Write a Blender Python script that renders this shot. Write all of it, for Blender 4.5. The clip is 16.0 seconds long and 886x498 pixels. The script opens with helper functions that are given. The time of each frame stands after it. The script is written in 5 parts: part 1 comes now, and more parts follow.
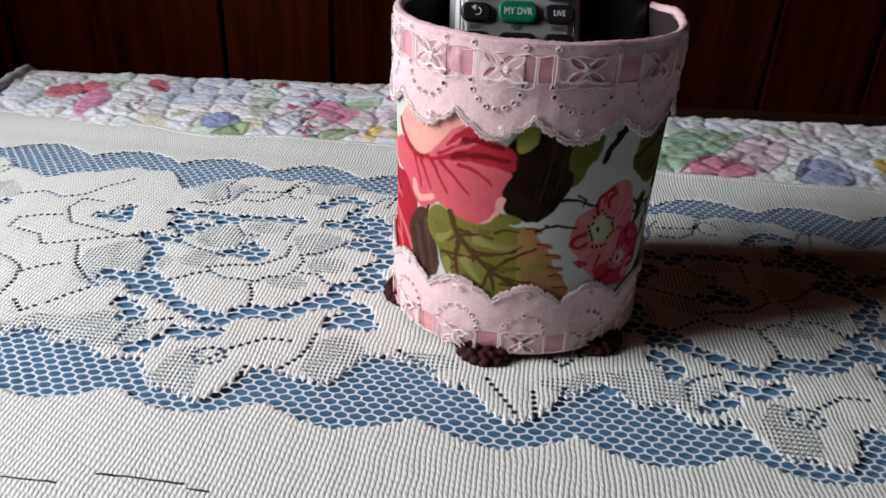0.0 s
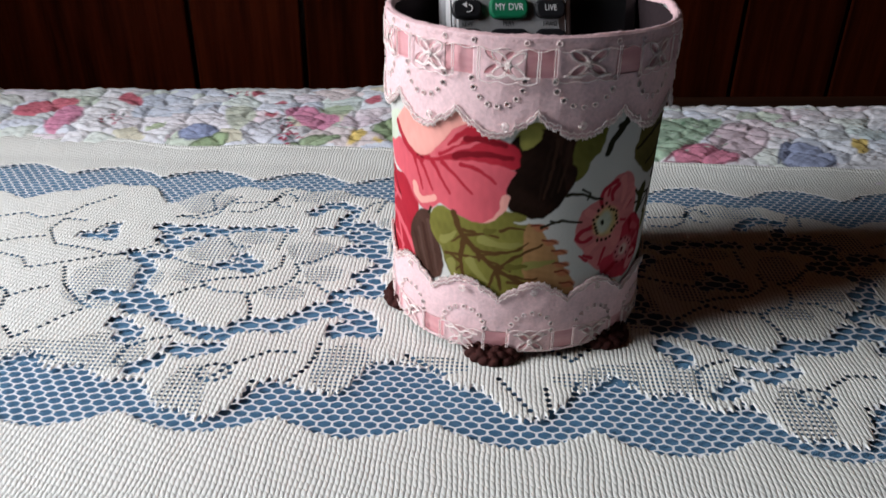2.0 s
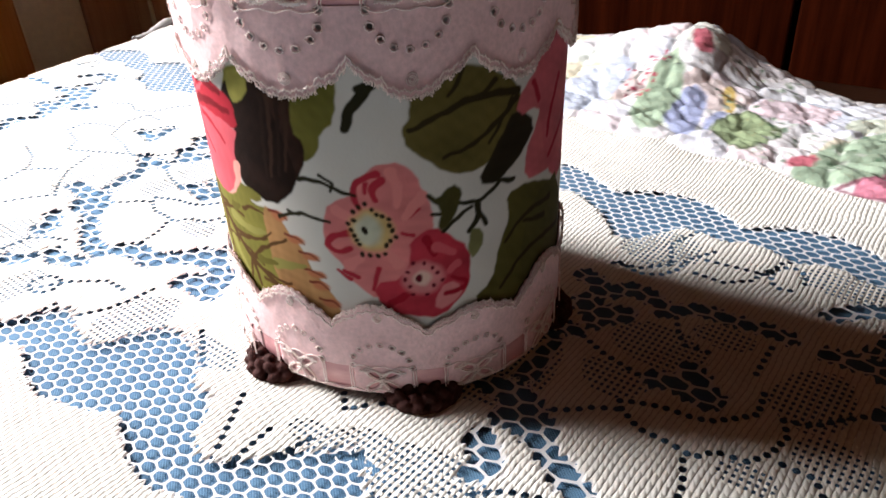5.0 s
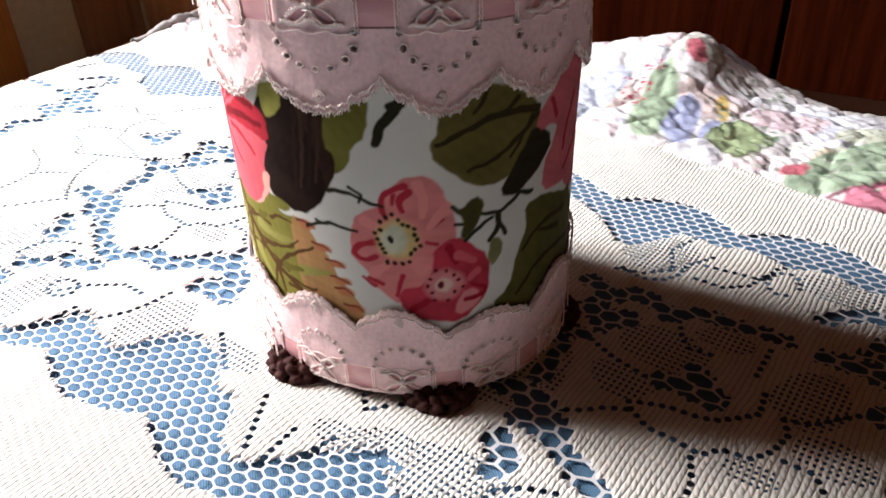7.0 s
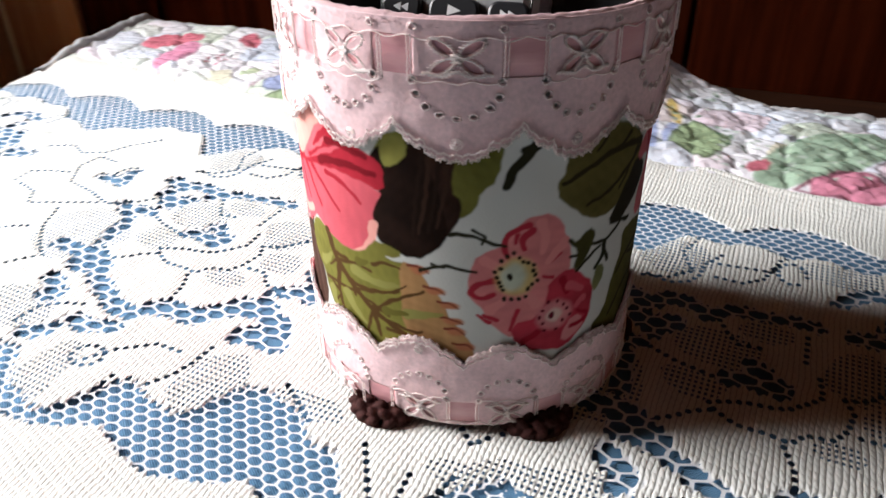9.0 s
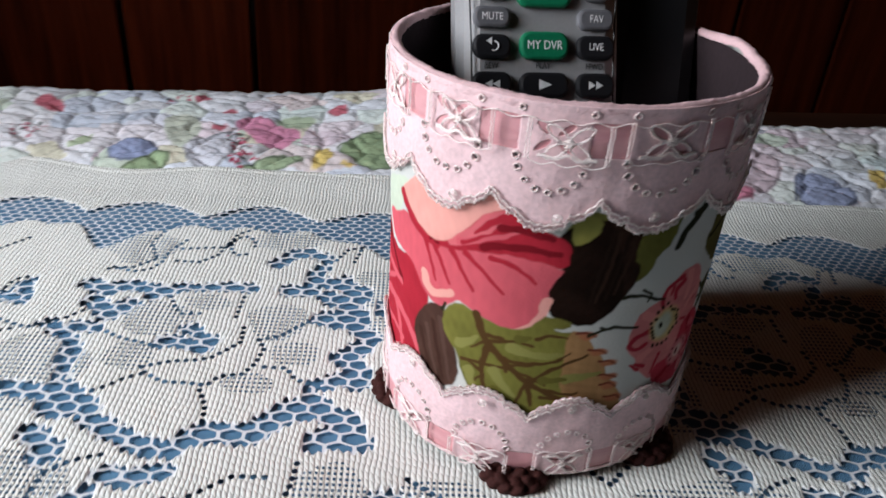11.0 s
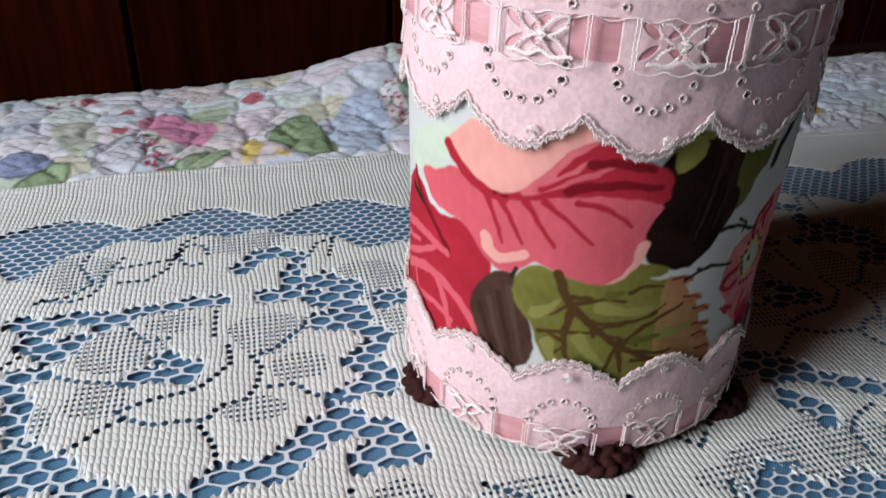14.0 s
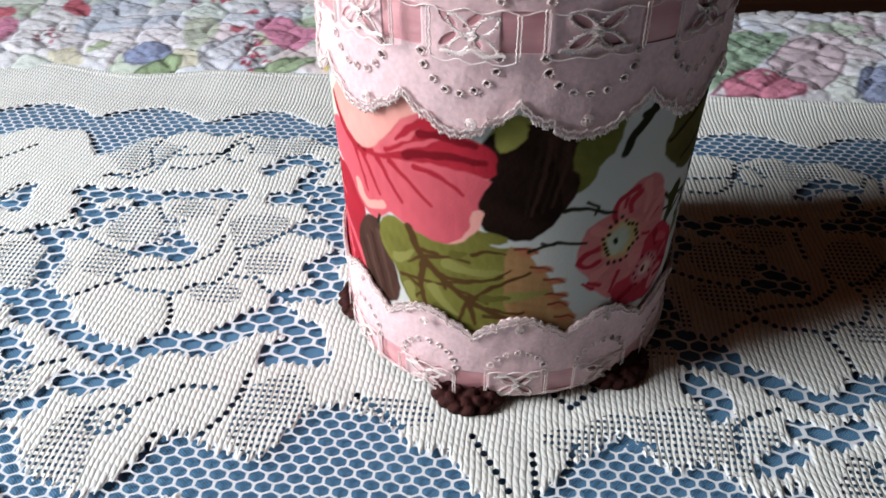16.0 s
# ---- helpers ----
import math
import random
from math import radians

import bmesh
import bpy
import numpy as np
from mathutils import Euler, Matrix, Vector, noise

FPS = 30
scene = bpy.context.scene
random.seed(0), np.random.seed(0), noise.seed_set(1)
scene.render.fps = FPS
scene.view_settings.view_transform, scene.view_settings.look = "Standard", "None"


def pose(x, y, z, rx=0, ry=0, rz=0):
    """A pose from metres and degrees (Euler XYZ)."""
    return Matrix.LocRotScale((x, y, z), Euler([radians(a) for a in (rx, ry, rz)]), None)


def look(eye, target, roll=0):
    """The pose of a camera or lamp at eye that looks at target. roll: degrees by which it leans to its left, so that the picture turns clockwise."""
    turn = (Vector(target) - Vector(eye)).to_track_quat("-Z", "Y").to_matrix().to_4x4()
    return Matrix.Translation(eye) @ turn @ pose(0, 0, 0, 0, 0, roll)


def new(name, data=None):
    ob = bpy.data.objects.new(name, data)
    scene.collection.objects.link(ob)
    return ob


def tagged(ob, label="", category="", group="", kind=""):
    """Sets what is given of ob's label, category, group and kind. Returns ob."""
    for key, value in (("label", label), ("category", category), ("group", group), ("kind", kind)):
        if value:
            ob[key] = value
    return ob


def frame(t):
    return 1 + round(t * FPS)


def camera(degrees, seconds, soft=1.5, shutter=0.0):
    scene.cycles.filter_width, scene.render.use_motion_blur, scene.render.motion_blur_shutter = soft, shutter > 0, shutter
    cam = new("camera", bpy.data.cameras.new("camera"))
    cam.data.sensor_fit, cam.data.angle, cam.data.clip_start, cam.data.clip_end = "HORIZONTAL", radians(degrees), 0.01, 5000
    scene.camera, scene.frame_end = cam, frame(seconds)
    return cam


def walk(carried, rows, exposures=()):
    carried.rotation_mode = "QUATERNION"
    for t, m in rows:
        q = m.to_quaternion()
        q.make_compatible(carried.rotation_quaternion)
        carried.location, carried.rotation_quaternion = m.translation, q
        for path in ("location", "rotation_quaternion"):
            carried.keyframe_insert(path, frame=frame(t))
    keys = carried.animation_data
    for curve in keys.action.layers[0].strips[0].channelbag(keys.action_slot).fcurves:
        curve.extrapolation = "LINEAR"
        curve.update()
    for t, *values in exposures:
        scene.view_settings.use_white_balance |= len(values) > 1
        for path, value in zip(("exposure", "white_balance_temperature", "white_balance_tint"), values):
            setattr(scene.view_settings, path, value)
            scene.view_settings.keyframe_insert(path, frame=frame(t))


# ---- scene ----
cam = camera(59.5, 16.0, 1.6, 0.5)
PATH = [
    (0, (0.021, 0.032, 0.21), (0.062, 1.783, -0.756), 2.8),
    (0.5, (0.02, 0.041, 0.206), (0.05, 1.789, -0.766), -0.3),
    (1, (0.012, 0.054, 0.2), (0.13, 1.792, -0.782), 2.2),
    (1.5, (0.003, 0.05, 0.198), (0.182, 1.786, -0.778), 3.6),
    (2, (0.006, 0.036, 0.208), (0.128, 1.785, -0.754), 1.0),
    (2.5, (0.032, 0.026, 0.22), (0.027, 1.776, -0.748), -0.7),
    (3, (0.099, 0.064, 0.208), (-0.158, 1.782, -0.784), -3.1),
    (3.2, (0.108, 0.091, 0.198), (-0.104, 1.802, -0.815), -0.3),
    (3.5, (0.127, 0.131, 0.177), (-0.197, 1.814, -0.854), -0.8),
    (3.6, (0.138, 0.14, 0.176), (-0.263, 1.804, -0.858), -1.2),
    (3.7, (0.149, 0.146, 0.172), (-0.365, 1.76, -0.891), -0.8),
    (5.8, (0.218, 0.172, 0.175), (-0.744, 1.591, -0.856), -3.0),
    (6, (0.215, 0.17, 0.176), (-0.731, 1.597, -0.858), -2.8),
    (6.5, (0.212, 0.164, 0.183), (-0.716, 1.613, -0.837), -2.5),
    (7, (0.208, 0.158, 0.182), (-0.681, 1.609, -0.868), -2.0),
    (7.5, (0.199, 0.156, 0.179), (-0.667, 1.614, -0.881), -1.3),
    (7.8, (0.194, 0.156, 0.196), (-0.701, 1.629, -0.819), 0.1),
    (8, (0.201, 0.151, 0.184), (-0.727, 1.577, -0.867), -1.6),
    (8.5, (0.187, 0.148, 0.193), (-0.657, 1.615, -0.872), -2.1),
    (9, (0.134, 0.129, 0.196), (-0.404, 1.733, -0.871), -0.5),
    (9.5, (0.09, 0.118, 0.201), (-0.183, 1.789, -0.863), -0.1),
    (10, (0.066, 0.096, 0.223), (-0.203, 1.771, -0.838), -0.8),
    (10.2, (0.053, 0.093, 0.229), (-0.143, 1.781, -0.824), 0.4),
    (12.3, (-0.09, 0.186, 0.176), (0.67, 1.759, -0.797), 3.5),
    (12.5, (-0.089, 0.183, 0.176), (0.659, 1.768, -0.788), 3.8),
    (13, (-0.083, 0.18, 0.174), (0.627, 1.776, -0.8), 3.8),
    (13.5, (-0.074, 0.176, 0.178), (0.614, 1.775, -0.806), 4.6),
    (14, (-0.064, 0.166, 0.179), (0.559, 1.778, -0.829), 2.0),
    (14.5, (-0.047, 0.161, 0.181), (0.446, 1.81, -0.837), 0.4),
    (15, (0.013, 0.159, 0.2), (0.28, 1.851, -0.832), 0.5),
    (15.5, (0.045, 0.142, 0.199), (0.041, 1.779, -0.951), -0.8),
    (16, (0.038, 0.136, 0.205), (0.057, 1.709, -1.029), -0.4),
]
EXPO = [(0, -0.49, 6480, 13), (2.5, -0.49, 6480, 13), (3.5, 0.3, 6700, 12), (5.8, 0.98, 7200, 19), (7.5, 0.98, 7200, 19), (8.5, 0.83, 7000, 17), (9.5, 0.14, 6600, 12), (10.2, -0.2, 6450, 12), (12.3, -0.69, 6280, 11), (14.5, -0.64, 6280, 11), (15.2, -0.25, 6350, 11), (16, -0.2, 6400, 11)]
walk(cam, [(t, look(eye, target, roll)) for t, eye, target, roll in PATH], EXPO)

# ---- light: daylight through the window in the side wall ----
world = bpy.data.worlds.new("sky")
scene.world = world
world.use_nodes = True
sky = world.node_tree.nodes.new("ShaderNodeTexSky")
sky.sky_type, sky.sun_disc = "NISHITA", False
sky.sun_elevation, sky.sun_rotation = radians(40), radians(250)
world.node_tree.links.new(sky.outputs[0], world.node_tree.nodes["Background"].inputs[0])
world.node_tree.nodes["Background"].inputs[1].default_value = 0.08
WIN = dict(x=-0.64, y0=0.00, y1=0.46, z0=0.12, z1=0.74)
win_light = bpy.data.lights.new("window_daylight", "AREA")
win_light.shape, win_light.size, win_light.size_y = "RECTANGLE", 0.50, 0.78
win_light.energy, win_light.color = 35.5, (0.92, 0.955, 1.0)
lamp = new("window_daylight", win_light)
lamp.matrix_world = look((WIN["x"] - 0.36, 0.19, 0.567), (0.065, 0.27, 0.03), 0)


# ---- materials ----
class Mat:
    """A node material under construction."""

    def __init__(self, name, rough=0.7, metal=0.0, colour=(0.5, 0.5, 0.5), spec=0.5):
        self.m = bpy.data.materials.new(name)
        self.m.use_nodes = True
        self.t = self.m.node_tree
        self.b = self.t.nodes["Principled BSDF"]
        self.set("Roughness", rough), self.set("Metallic", metal), self.set("Base Color", (*colour, 1)), self.set("Specular IOR Level", spec)
        self.uv = self.node("TexCoord").outputs["Object"]

    def set(self, key, value):
        self.b.inputs[key].default_value = value

    def node(self, kind, **props):
        n = self.t.nodes.new("ShaderNode" + kind)
        for k, v in props.items():
            setattr(n, k, v)
        return n

    def link(self, a, b):
        self.t.links.new(a, b)

    def val(self, op, a, b=None, c=None):
        n = self.node("Math", operation=op)
        for i, v in enumerate((a, b, c)):
            if v is None:
                continue
            if isinstance(v, (int, float)):
                n.inputs[i].default_value = v
            else:
                self.link(v, n.inputs[i])
        return n.outputs[0]

    def noise(self, scale, detail=4, stretch=None, rough=0.5, coord=None):
        n = self.node("TexNoise")
        n.inputs["Scale"].default_value, n.inputs["Detail"].default_value, n.inputs["Roughness"].default_value = scale, detail, rough
        src = coord or self.uv
        if stretch:
            mp = self.node("Mapping")
            mp.inputs["Scale"].default_value = stretch
            self.link(src, mp.inputs[0])
            src = mp.outputs[0]
        self.link(src, n.inputs["Vector"])
        return n.outputs["Fac"]

    def xyz(self):
        s = self.node("SeparateXYZ")
        self.link(self.uv, s.inputs[0])
        return s.outputs

    def attr(self, name, vector=False):
        a = self.node("Attribute", attribute_name=name)
        return a.outputs["Color"] if vector else a.outputs["Fac"]

    def ramp(self, fac, *stops):
        r = self.node("ValToRGB")
        el = r.color_ramp.elements
        for i, (p, c) in enumerate(stops):
            e = el[i] if i < 2 else el.new(p)
            e.position, e.color = p, (*c, 1)
        self.link(fac, r.inputs[0])
        return r.outputs[0]

    def mix(self, fac, a, b, mode="MIX"):
        n = self.node("Mix", data_type="RGBA", blend_type=mode)
        for key, v in ((0, fac), (6, a), (7, b)):
            if isinstance(v, tuple):
                n.inputs[key].default_value = (*v, 1)
            elif isinstance(v, (int, float)):
                n.inputs[key].default_value = v
            else:
                self.link(v, n.inputs[key])
        return n.outputs[2]

    def colour(self, c):
        self.link(c, self.b.inputs["Base Color"])

    def bump(self, height, strength=0.5, dist=0.001):
        n = self.node("Bump")
        n.inputs["Strength"].default_value, n.inputs["Distance"].default_value = strength, dist
        self.link(height, n.inputs["Height"])
        self.link(n.outputs[0], self.b.inputs["Normal"])
        return self


def wood(name, dark, light, rough=0.35, scale=1.0, axis=2, spec=0.25):
    m = Mat(name, rough, spec=spec)
    st = [22 * scale] * 3
    st[axis] = 1.2 * scale
    rnd = m.node("ObjectInfo").outputs["Random"]
    off = m.node("VectorMath", operation="ADD")
    m.link(m.uv, off.inputs[0])
    sc = m.node("CombineXYZ")
    m.link(m.val("MULTIPLY", rnd, 7.0), sc.inputs[0])
    m.link(sc.outputs[0], off.inputs[1])
    g = m.noise(3.0, 6, st, 0.65, off.outputs[0])
    fine = m.noise(14.0, 3, st, 0.6, off.outputs[0])
    fac = m.val("ADD", m.val("MULTIPLY", g, 0.75), m.val("MULTIPLY", fine, 0.25))
    c = m.ramp(fac, (0.33, dark), (0.68, light))
    tone = m.val("ADD", 0.75, m.val("MULTIPLY", rnd, 0.5))
    hs = m.node("HueSaturation")
    m.link(tone, hs.inputs["Value"]), m.link(c, hs.inputs["Color"])
    m.colour(hs.outputs[0])
    m.bump(fac, 0.25, 0.001)
    return m.m


def plain(name, colour, rough=0.6, metal=0.0, grain=300.0, amount=0.12, bump=0.2, dist=0.0005, spec=0.5):
    m = Mat(name, rough, metal, colour, spec)
    n = m.noise(grain, 4)
    big = m.noise(grain / 14, 3)
    f = m.val("ADD", m.val("MULTIPLY", n, 0.6), m.val("MULTIPLY", big, 0.4))
    lo, hi = tuple(c * (1 - amount) for c in colour), tuple(min(1, c * (1 + amount)) for c in colour)
    m.colour(m.ramp(f, (0.3, lo), (0.7, hi)))
    m.bump(n, bump, dist)
    return m.m


def lace_material():
    """Cream cotton lace: ribs across the runner, stepped like rope, and fine open squares."""
    m = Mat("cream_cotton_lace", 0.85, colour=(0.7, 0.66, 0.56), spec=0.2)
    x, y, z = m.xyz()
    wob = m.noise(38.0, 3)
    u = m.val("ADD", x, m.val("MULTIPLY", wob, 0.0045))
    count = m.val("DIVIDE", u, 0.0020)
    rib = m.val("ABSOLUTE", m.val("SINE", m.val("MULTIPLY", count, math.pi)))
    row = m.val("FLOOR", count)
    shift = m.val("MULTIPLY_ADD", row, 1.25, m.val("MULTIPLY", m.noise(55.0, 2), 7.0))
    slant = m.val("MULTIPLY", m.val("FRACT", count), 0.0022)
    stitch = m.val("SINE", m.val("ADD", m.val("MULTIPLY", m.val("ADD", y, slant), 2 * math.pi / 0.0034), shift))
    stitch = m.val("POWER", m.val("MULTIPLY_ADD", stitch, 0.5, 0.5), 0.4)
    rope = m.val("MULTIPLY_ADD", m.val("MULTIPLY", m.val("POWER", rib, 0.55), m.val("MULTIPLY_ADD", stitch, 0.46, 0.54)), 0.78, m.val("MULTIPLY", m.noise(1100.0, 3), 0.22))
    plainness = m.attr("thread")
    h = m.val("MULTIPLY_ADD", rope, m.val("SUBTRACT", 1.0, plainness), m.val("MULTIPLY", plainness, 0.7))
    c = m.ramp(h, (0.14, (0.41, 0.435, 0.425)), (0.56, (0.785, 0.80, 0.76)))
    tone = m.noise(9.0, 3)
    c = m.mix(m.val("MULTIPLY", tone, 0.35), c, (0.86, 0.81, 0.72), "MULTIPLY")
    c = m.mix(plainness, c, (0.74, 0.77, 0.79))
    m.colour(c)
    m.bump(h, 0.62, 0.0008)
    # fine open squares
    fine = m.attr("fine")
    gx = m.val("SINE", m.val("MULTIPLY", x, 2 * math.pi / 0.0022))
    gy = m.val("SINE", m.val("MULTIPLY", y, 2 * math.pi / 0.0026))
    hole = m.val("GREATER_THAN", m.val("MULTIPLY", m.val("GREATER_THAN", gx, 0.0), m.val("GREATER_THAN", gy, 0.0)), 0.5)
    hole = m.val("MULTIPLY", hole, m.val("GREATER_THAN", fine, 0.5))
    tr, mx = m.node("BsdfTransparent"), m.node("MixShader")
    m.link(hole, mx.inputs[0]), m.link(m.b.outputs[0], mx.inputs[1]), m.link(tr.outputs[0], mx.inputs[2])
    m.link(mx.outputs[0], m.t.nodes["Material Output"].inputs[0])
    return m.m


def cloth_blue():
    m = Mat("blue_cotton_weave", 0.8, spec=0.2)
    x, y, z = m.xyz()
    w = m.val("MULTIPLY", m.val("SINE", m.val("MULTIPLY", x, 2 * math.pi / 0.0011)), m.val("SINE", m.val("MULTIPLY", y, 2 * math.pi / 0.0011)))
    c = m.ramp(m.noise(40.0, 4), (0.3, (0.095, 0.225, 0.36)), (0.7, (0.135, 0.295, 0.45)))
    c = m.mix(m.val("MULTIPLY_ADD", w, 0.2, 0.2), c, (0.06, 0.12, 0.22))
    m.colour(c)
    m.bump(w, 0.4, 0.0003)
    return m.m


def painted(name, attribute, rough=0.75, weave=0.0006, strength=0.25, spec=0.3, sheen=0.0):
    """Printed cloth: the print is a colour attribute, the weave is fine relief."""
    m = Mat(name, rough, spec=spec)
    n = m.noise(1.0 / weave / 2, 2)
    big = m.noise(70.0, 3)
    c = m.mix(m.val("MULTIPLY", big, 0.22), m.attr(attribute, True), (0.62, 0.60, 0.56), "MULTIPLY")
    m.colour(c)
    m.set("Sheen Weight", sheen)
    m.bump(m.val("ADD", n, m.val("MULTIPLY", big, 2.0)), strength, weave)
    return m.m


M_WALL = wood("dark_cherry_panelling", (0.008, 0.0012, 0.0005), (0.050, 0.0085, 0.0025), 0.4, spec=0.01)
M_GROOVE = plain("groove_shadow_stain", (0.012, 0.005, 0.004), 0.6)
M_PINE = wood("orange_pine_trim", (0.46, 0.15, 0.030), (0.66, 0.27, 0.075), 0.4)
M_CREAM = plain("cream_painted_board", (0.78, 0.64, 0.43), 0.55, grain=120)
M_TAN = wood("tan_stained_board", (0.42, 0.21, 0.105), (0.62, 0.35, 0.19), 0.5)
M_BROWN = wood("warm_bounce_panelling", (0.17, 0.060, 0.015), (0.27, 0.10, 0.030), 0.5)
M_PLASTER = plain("dim_brown_ceiling", (0.14, 0.07, 0.035), 0.8, grain=60)
M_TABLE = wood("table_wood", (0.012, 0.005, 0.003), (0.040, 0.015, 0.007), 0.45, axis=0)
M_BLUE = cloth_blue()
M_LACE = lace_material()
M_FLOOR = wood("floor_boards", (0.07, 0.03, 0.015), (0.16, 0.08, 0.04), 0.4, axis=1)


# ---- mesh helpers ----
def mesh(name, verts, faces, material, parent=None, label="", smooth=True, attrs=(), colours=()):
    me = bpy.data.meshes.new(name)
    v = np.asarray(verts, dtype=np.float32)
    f = np.asarray(faces) if not isinstance(faces, list) or len({len(q) for q in faces}) == 1 else None
    if f is not None:
        n, k = f.shape
        me.vertices.add(len(v)), me.loops.add(n * k), me.polygons.add(n)
        me.vertices.foreach_set("co", v.ravel())
        me.loops.foreach_set("vertex_index", f.astype(np.int32).ravel())
        me.polygons.foreach_set("loop_start", np.arange(0, n * k, k, dtype=np.int32))
        me.update(calc_edges=True)
    else:
        me.from_pydata([tuple(p) for p in v.tolist()], [], faces)
    me.validate()
    me.polygons.foreach_set("use_smooth", np.full(len(me.polygons), smooth))
    for key, values in attrs:
        me.attributes.new(key, "FLOAT", "POINT").data.foreach_set("value", np.asarray(values, dtype=np.float32))
    for key, values in colours:
        rgba = np.ones((len(v), 4), dtype=np.float32)
        rgba[:, :3] = values
        me.attributes.new(key, "FLOAT_COLOR", "POINT").data.foreach_set("color", rgba.ravel())
    me.materials.append(material)
    ob = new(name, me)
    if parent:
        ob.parent = parent
    if label:
        tagged(ob, label)
    return ob


def part(name, bm, material, parent=None, label="", smooth=False):
    me = bpy.data.meshes.new(name)
    bm.to_mesh(me)
    bm.free()
    me.polygons.foreach_set("use_smooth", np.full(len(me.polygons), smooth))
    me.materials.append(material)
    ob = new(name, me)
    if parent:
        ob.parent = parent
    if label:
        tagged(ob, label)
    return ob


def box(size, centre=(0, 0, 0), bevel=0.0, segments=2, m=None):
    bm = bmesh.new()
    bmesh.ops.create_cube(bm, size=1.0)
    bmesh.ops.scale(bm, vec=size, verts=bm.verts)
    if bevel:
        bmesh.ops.bevel(bm, geom=bm.edges, offset=bevel, segments=segments, affect="EDGES", profile=0.5)
    bmesh.ops.translate(bm, vec=centre, verts=bm.verts)
    if m is not None:
        bmesh.ops.transform(bm, matrix=m, verts=bm.verts)
    return bm


def slab(name, x0, x1, y0, y1, z0, z1, material, parent=None, label="", bevel=0.0):
    return part(name, box((x1 - x0, y1 - y0, z1 - z0), ((x0 + x1) / 2, (y0 + y1) / 2, (z0 + z1) / 2), bevel), material, parent, label)


def empty(name, label="", category="", kind="", m=None):
    ob = tagged(new(name), label, category, kind=kind)
    ob.empty_display_size = 0.02
    if m is not None:
        ob.matrix_world = m
    return ob


def tubes(lines, radius, sides=5):
    """Verts and quads of round threads along lines of points (n x 3); radius may vary by line."""
    verts, faces, base = [], [], 0
    for line in lines:
        p = np.asarray(line, float)
        if len(p) < 2:
            continue
        d = np.gradient(p, axis=0)
        d /= np.linalg.norm(d, axis=1)[:, None] + 1e-12
        ref = np.where(np.abs(d[:, 2:3]) > 0.9, np.array([[1.0, 0, 0]]), np.array([[0, 0, 1.0]]))
        a = np.cross(d, ref)
        a /= np.linalg.norm(a, axis=1)[:, None] + 1e-12
        b = np.cross(d, a)
        ang = np.arange(sides) * 2 * math.pi / sides
        ring = p[:, None, :] + radius * (a[:, None, :] * np.cos(ang)[None, :, None] + b[:, None, :] * np.sin(ang)[None, :, None])
        verts.append(ring.reshape(-1, 3))
        n = len(p)
        i, j = np.meshgrid(np.arange(n - 1), np.arange(sides), indexing="ij")
        q = np.stack([i * sides + j, i * sides + (j + 1) % sides, (i + 1) * sides + (j + 1) % sides, (i + 1) * sides + j], -1).reshape(-1, 4) + base
        faces.append(q)
        base += n * sides
    return np.concatenate(verts), np.concatenate(faces)


def cut_sheet(xs, ys, f):
    """The part of a grid where f > 0, cut smoothly along f = 0: flat points, triangles, and for each point its grid cell's place."""
    nx, ny = len(xs), len(ys)
    X, Y = np.meshgrid(xs, ys, indexing="ij")
    node = np.arange(nx * ny).reshape(nx, ny)
    fx = f[:-1, :] / (f[:-1, :] - f[1:, :] + 1e-12)
    hx = np.stack([X[:-1] + np.clip(fx, 0.02, 0.98) * (X[1:] - X[:-1]), Y[:-1]], -1)
    fy = f[:, :-1] / (f[:, :-1] - f[:, 1:] + 1e-12)
    hy = np.stack([X[:, :-1], Y[:, :-1] + np.clip(fy, 0.02, 0.98) * (Y[:, 1:] - Y[:, :-1])], -1)
    pts = np.concatenate([np.stack([X, Y], -1).reshape(-1, 2), hx.reshape(-1, 2), hy.reshape(-1, 2)])
    ex = nx * ny + np.arange((nx - 1) * ny).reshape(nx - 1, ny)
    ey = nx * ny + (nx - 1) * ny + np.arange(nx * (ny - 1)).reshape(nx, ny - 1)
    ids = np.stack([node[:-1, :-1], node[1:, :-1], node[1:, 1:], node[:-1, 1:], ex[:, :-1], ey[1:, :], ex[:, 1:], ey[:-1, :]], -1).reshape(-1, 8)
    inside = (f > 0).astype(int)
    case = (inside[:-1, :-1] + 2 * inside[1:, :-1] + 4 * inside[1:, 1:] + 8 * inside[:-1, 1:]).ravel()
    tris = []
    for c in range(1, 16):
        poly = []
        for i in range(4):
            a, b = c >> i & 1, c >> ((i + 1) % 4) & 1
            if a:
                poly.append(i)
            if a != b:
                poly.append(4 + i)
        rows = ids[case == c]
        for k in range(1, len(poly) - 1):
            tris.append(rows[:, [poly[0], poly[k], poly[k + 1]]])
    tris = np.concatenate(tris)
    used, back = np.unique(tris, return_inverse=True)
    return pts[used], back.reshape(-1, 3)


def smooth01(a, lo, hi):
    t = np.clip((a - lo) / (hi - lo), 0, 1)
    return t * t * (3 - 2 * t)


def wave_noise(x, y, scale, seed):
    """Cheap smooth noise in -1..1 from a few crossed waves."""
    r = np.random.RandomState(seed)
    out = 0
    for i in range(6):
        a, k, p = r.uniform(0, 2 * math.pi), r.uniform(0.6, 1.7) * scale, r.uniform(0, 6.28)
        out = out + np.sin((x * math.cos(a) + y * math.sin(a)) * k + p)
    return out / 6


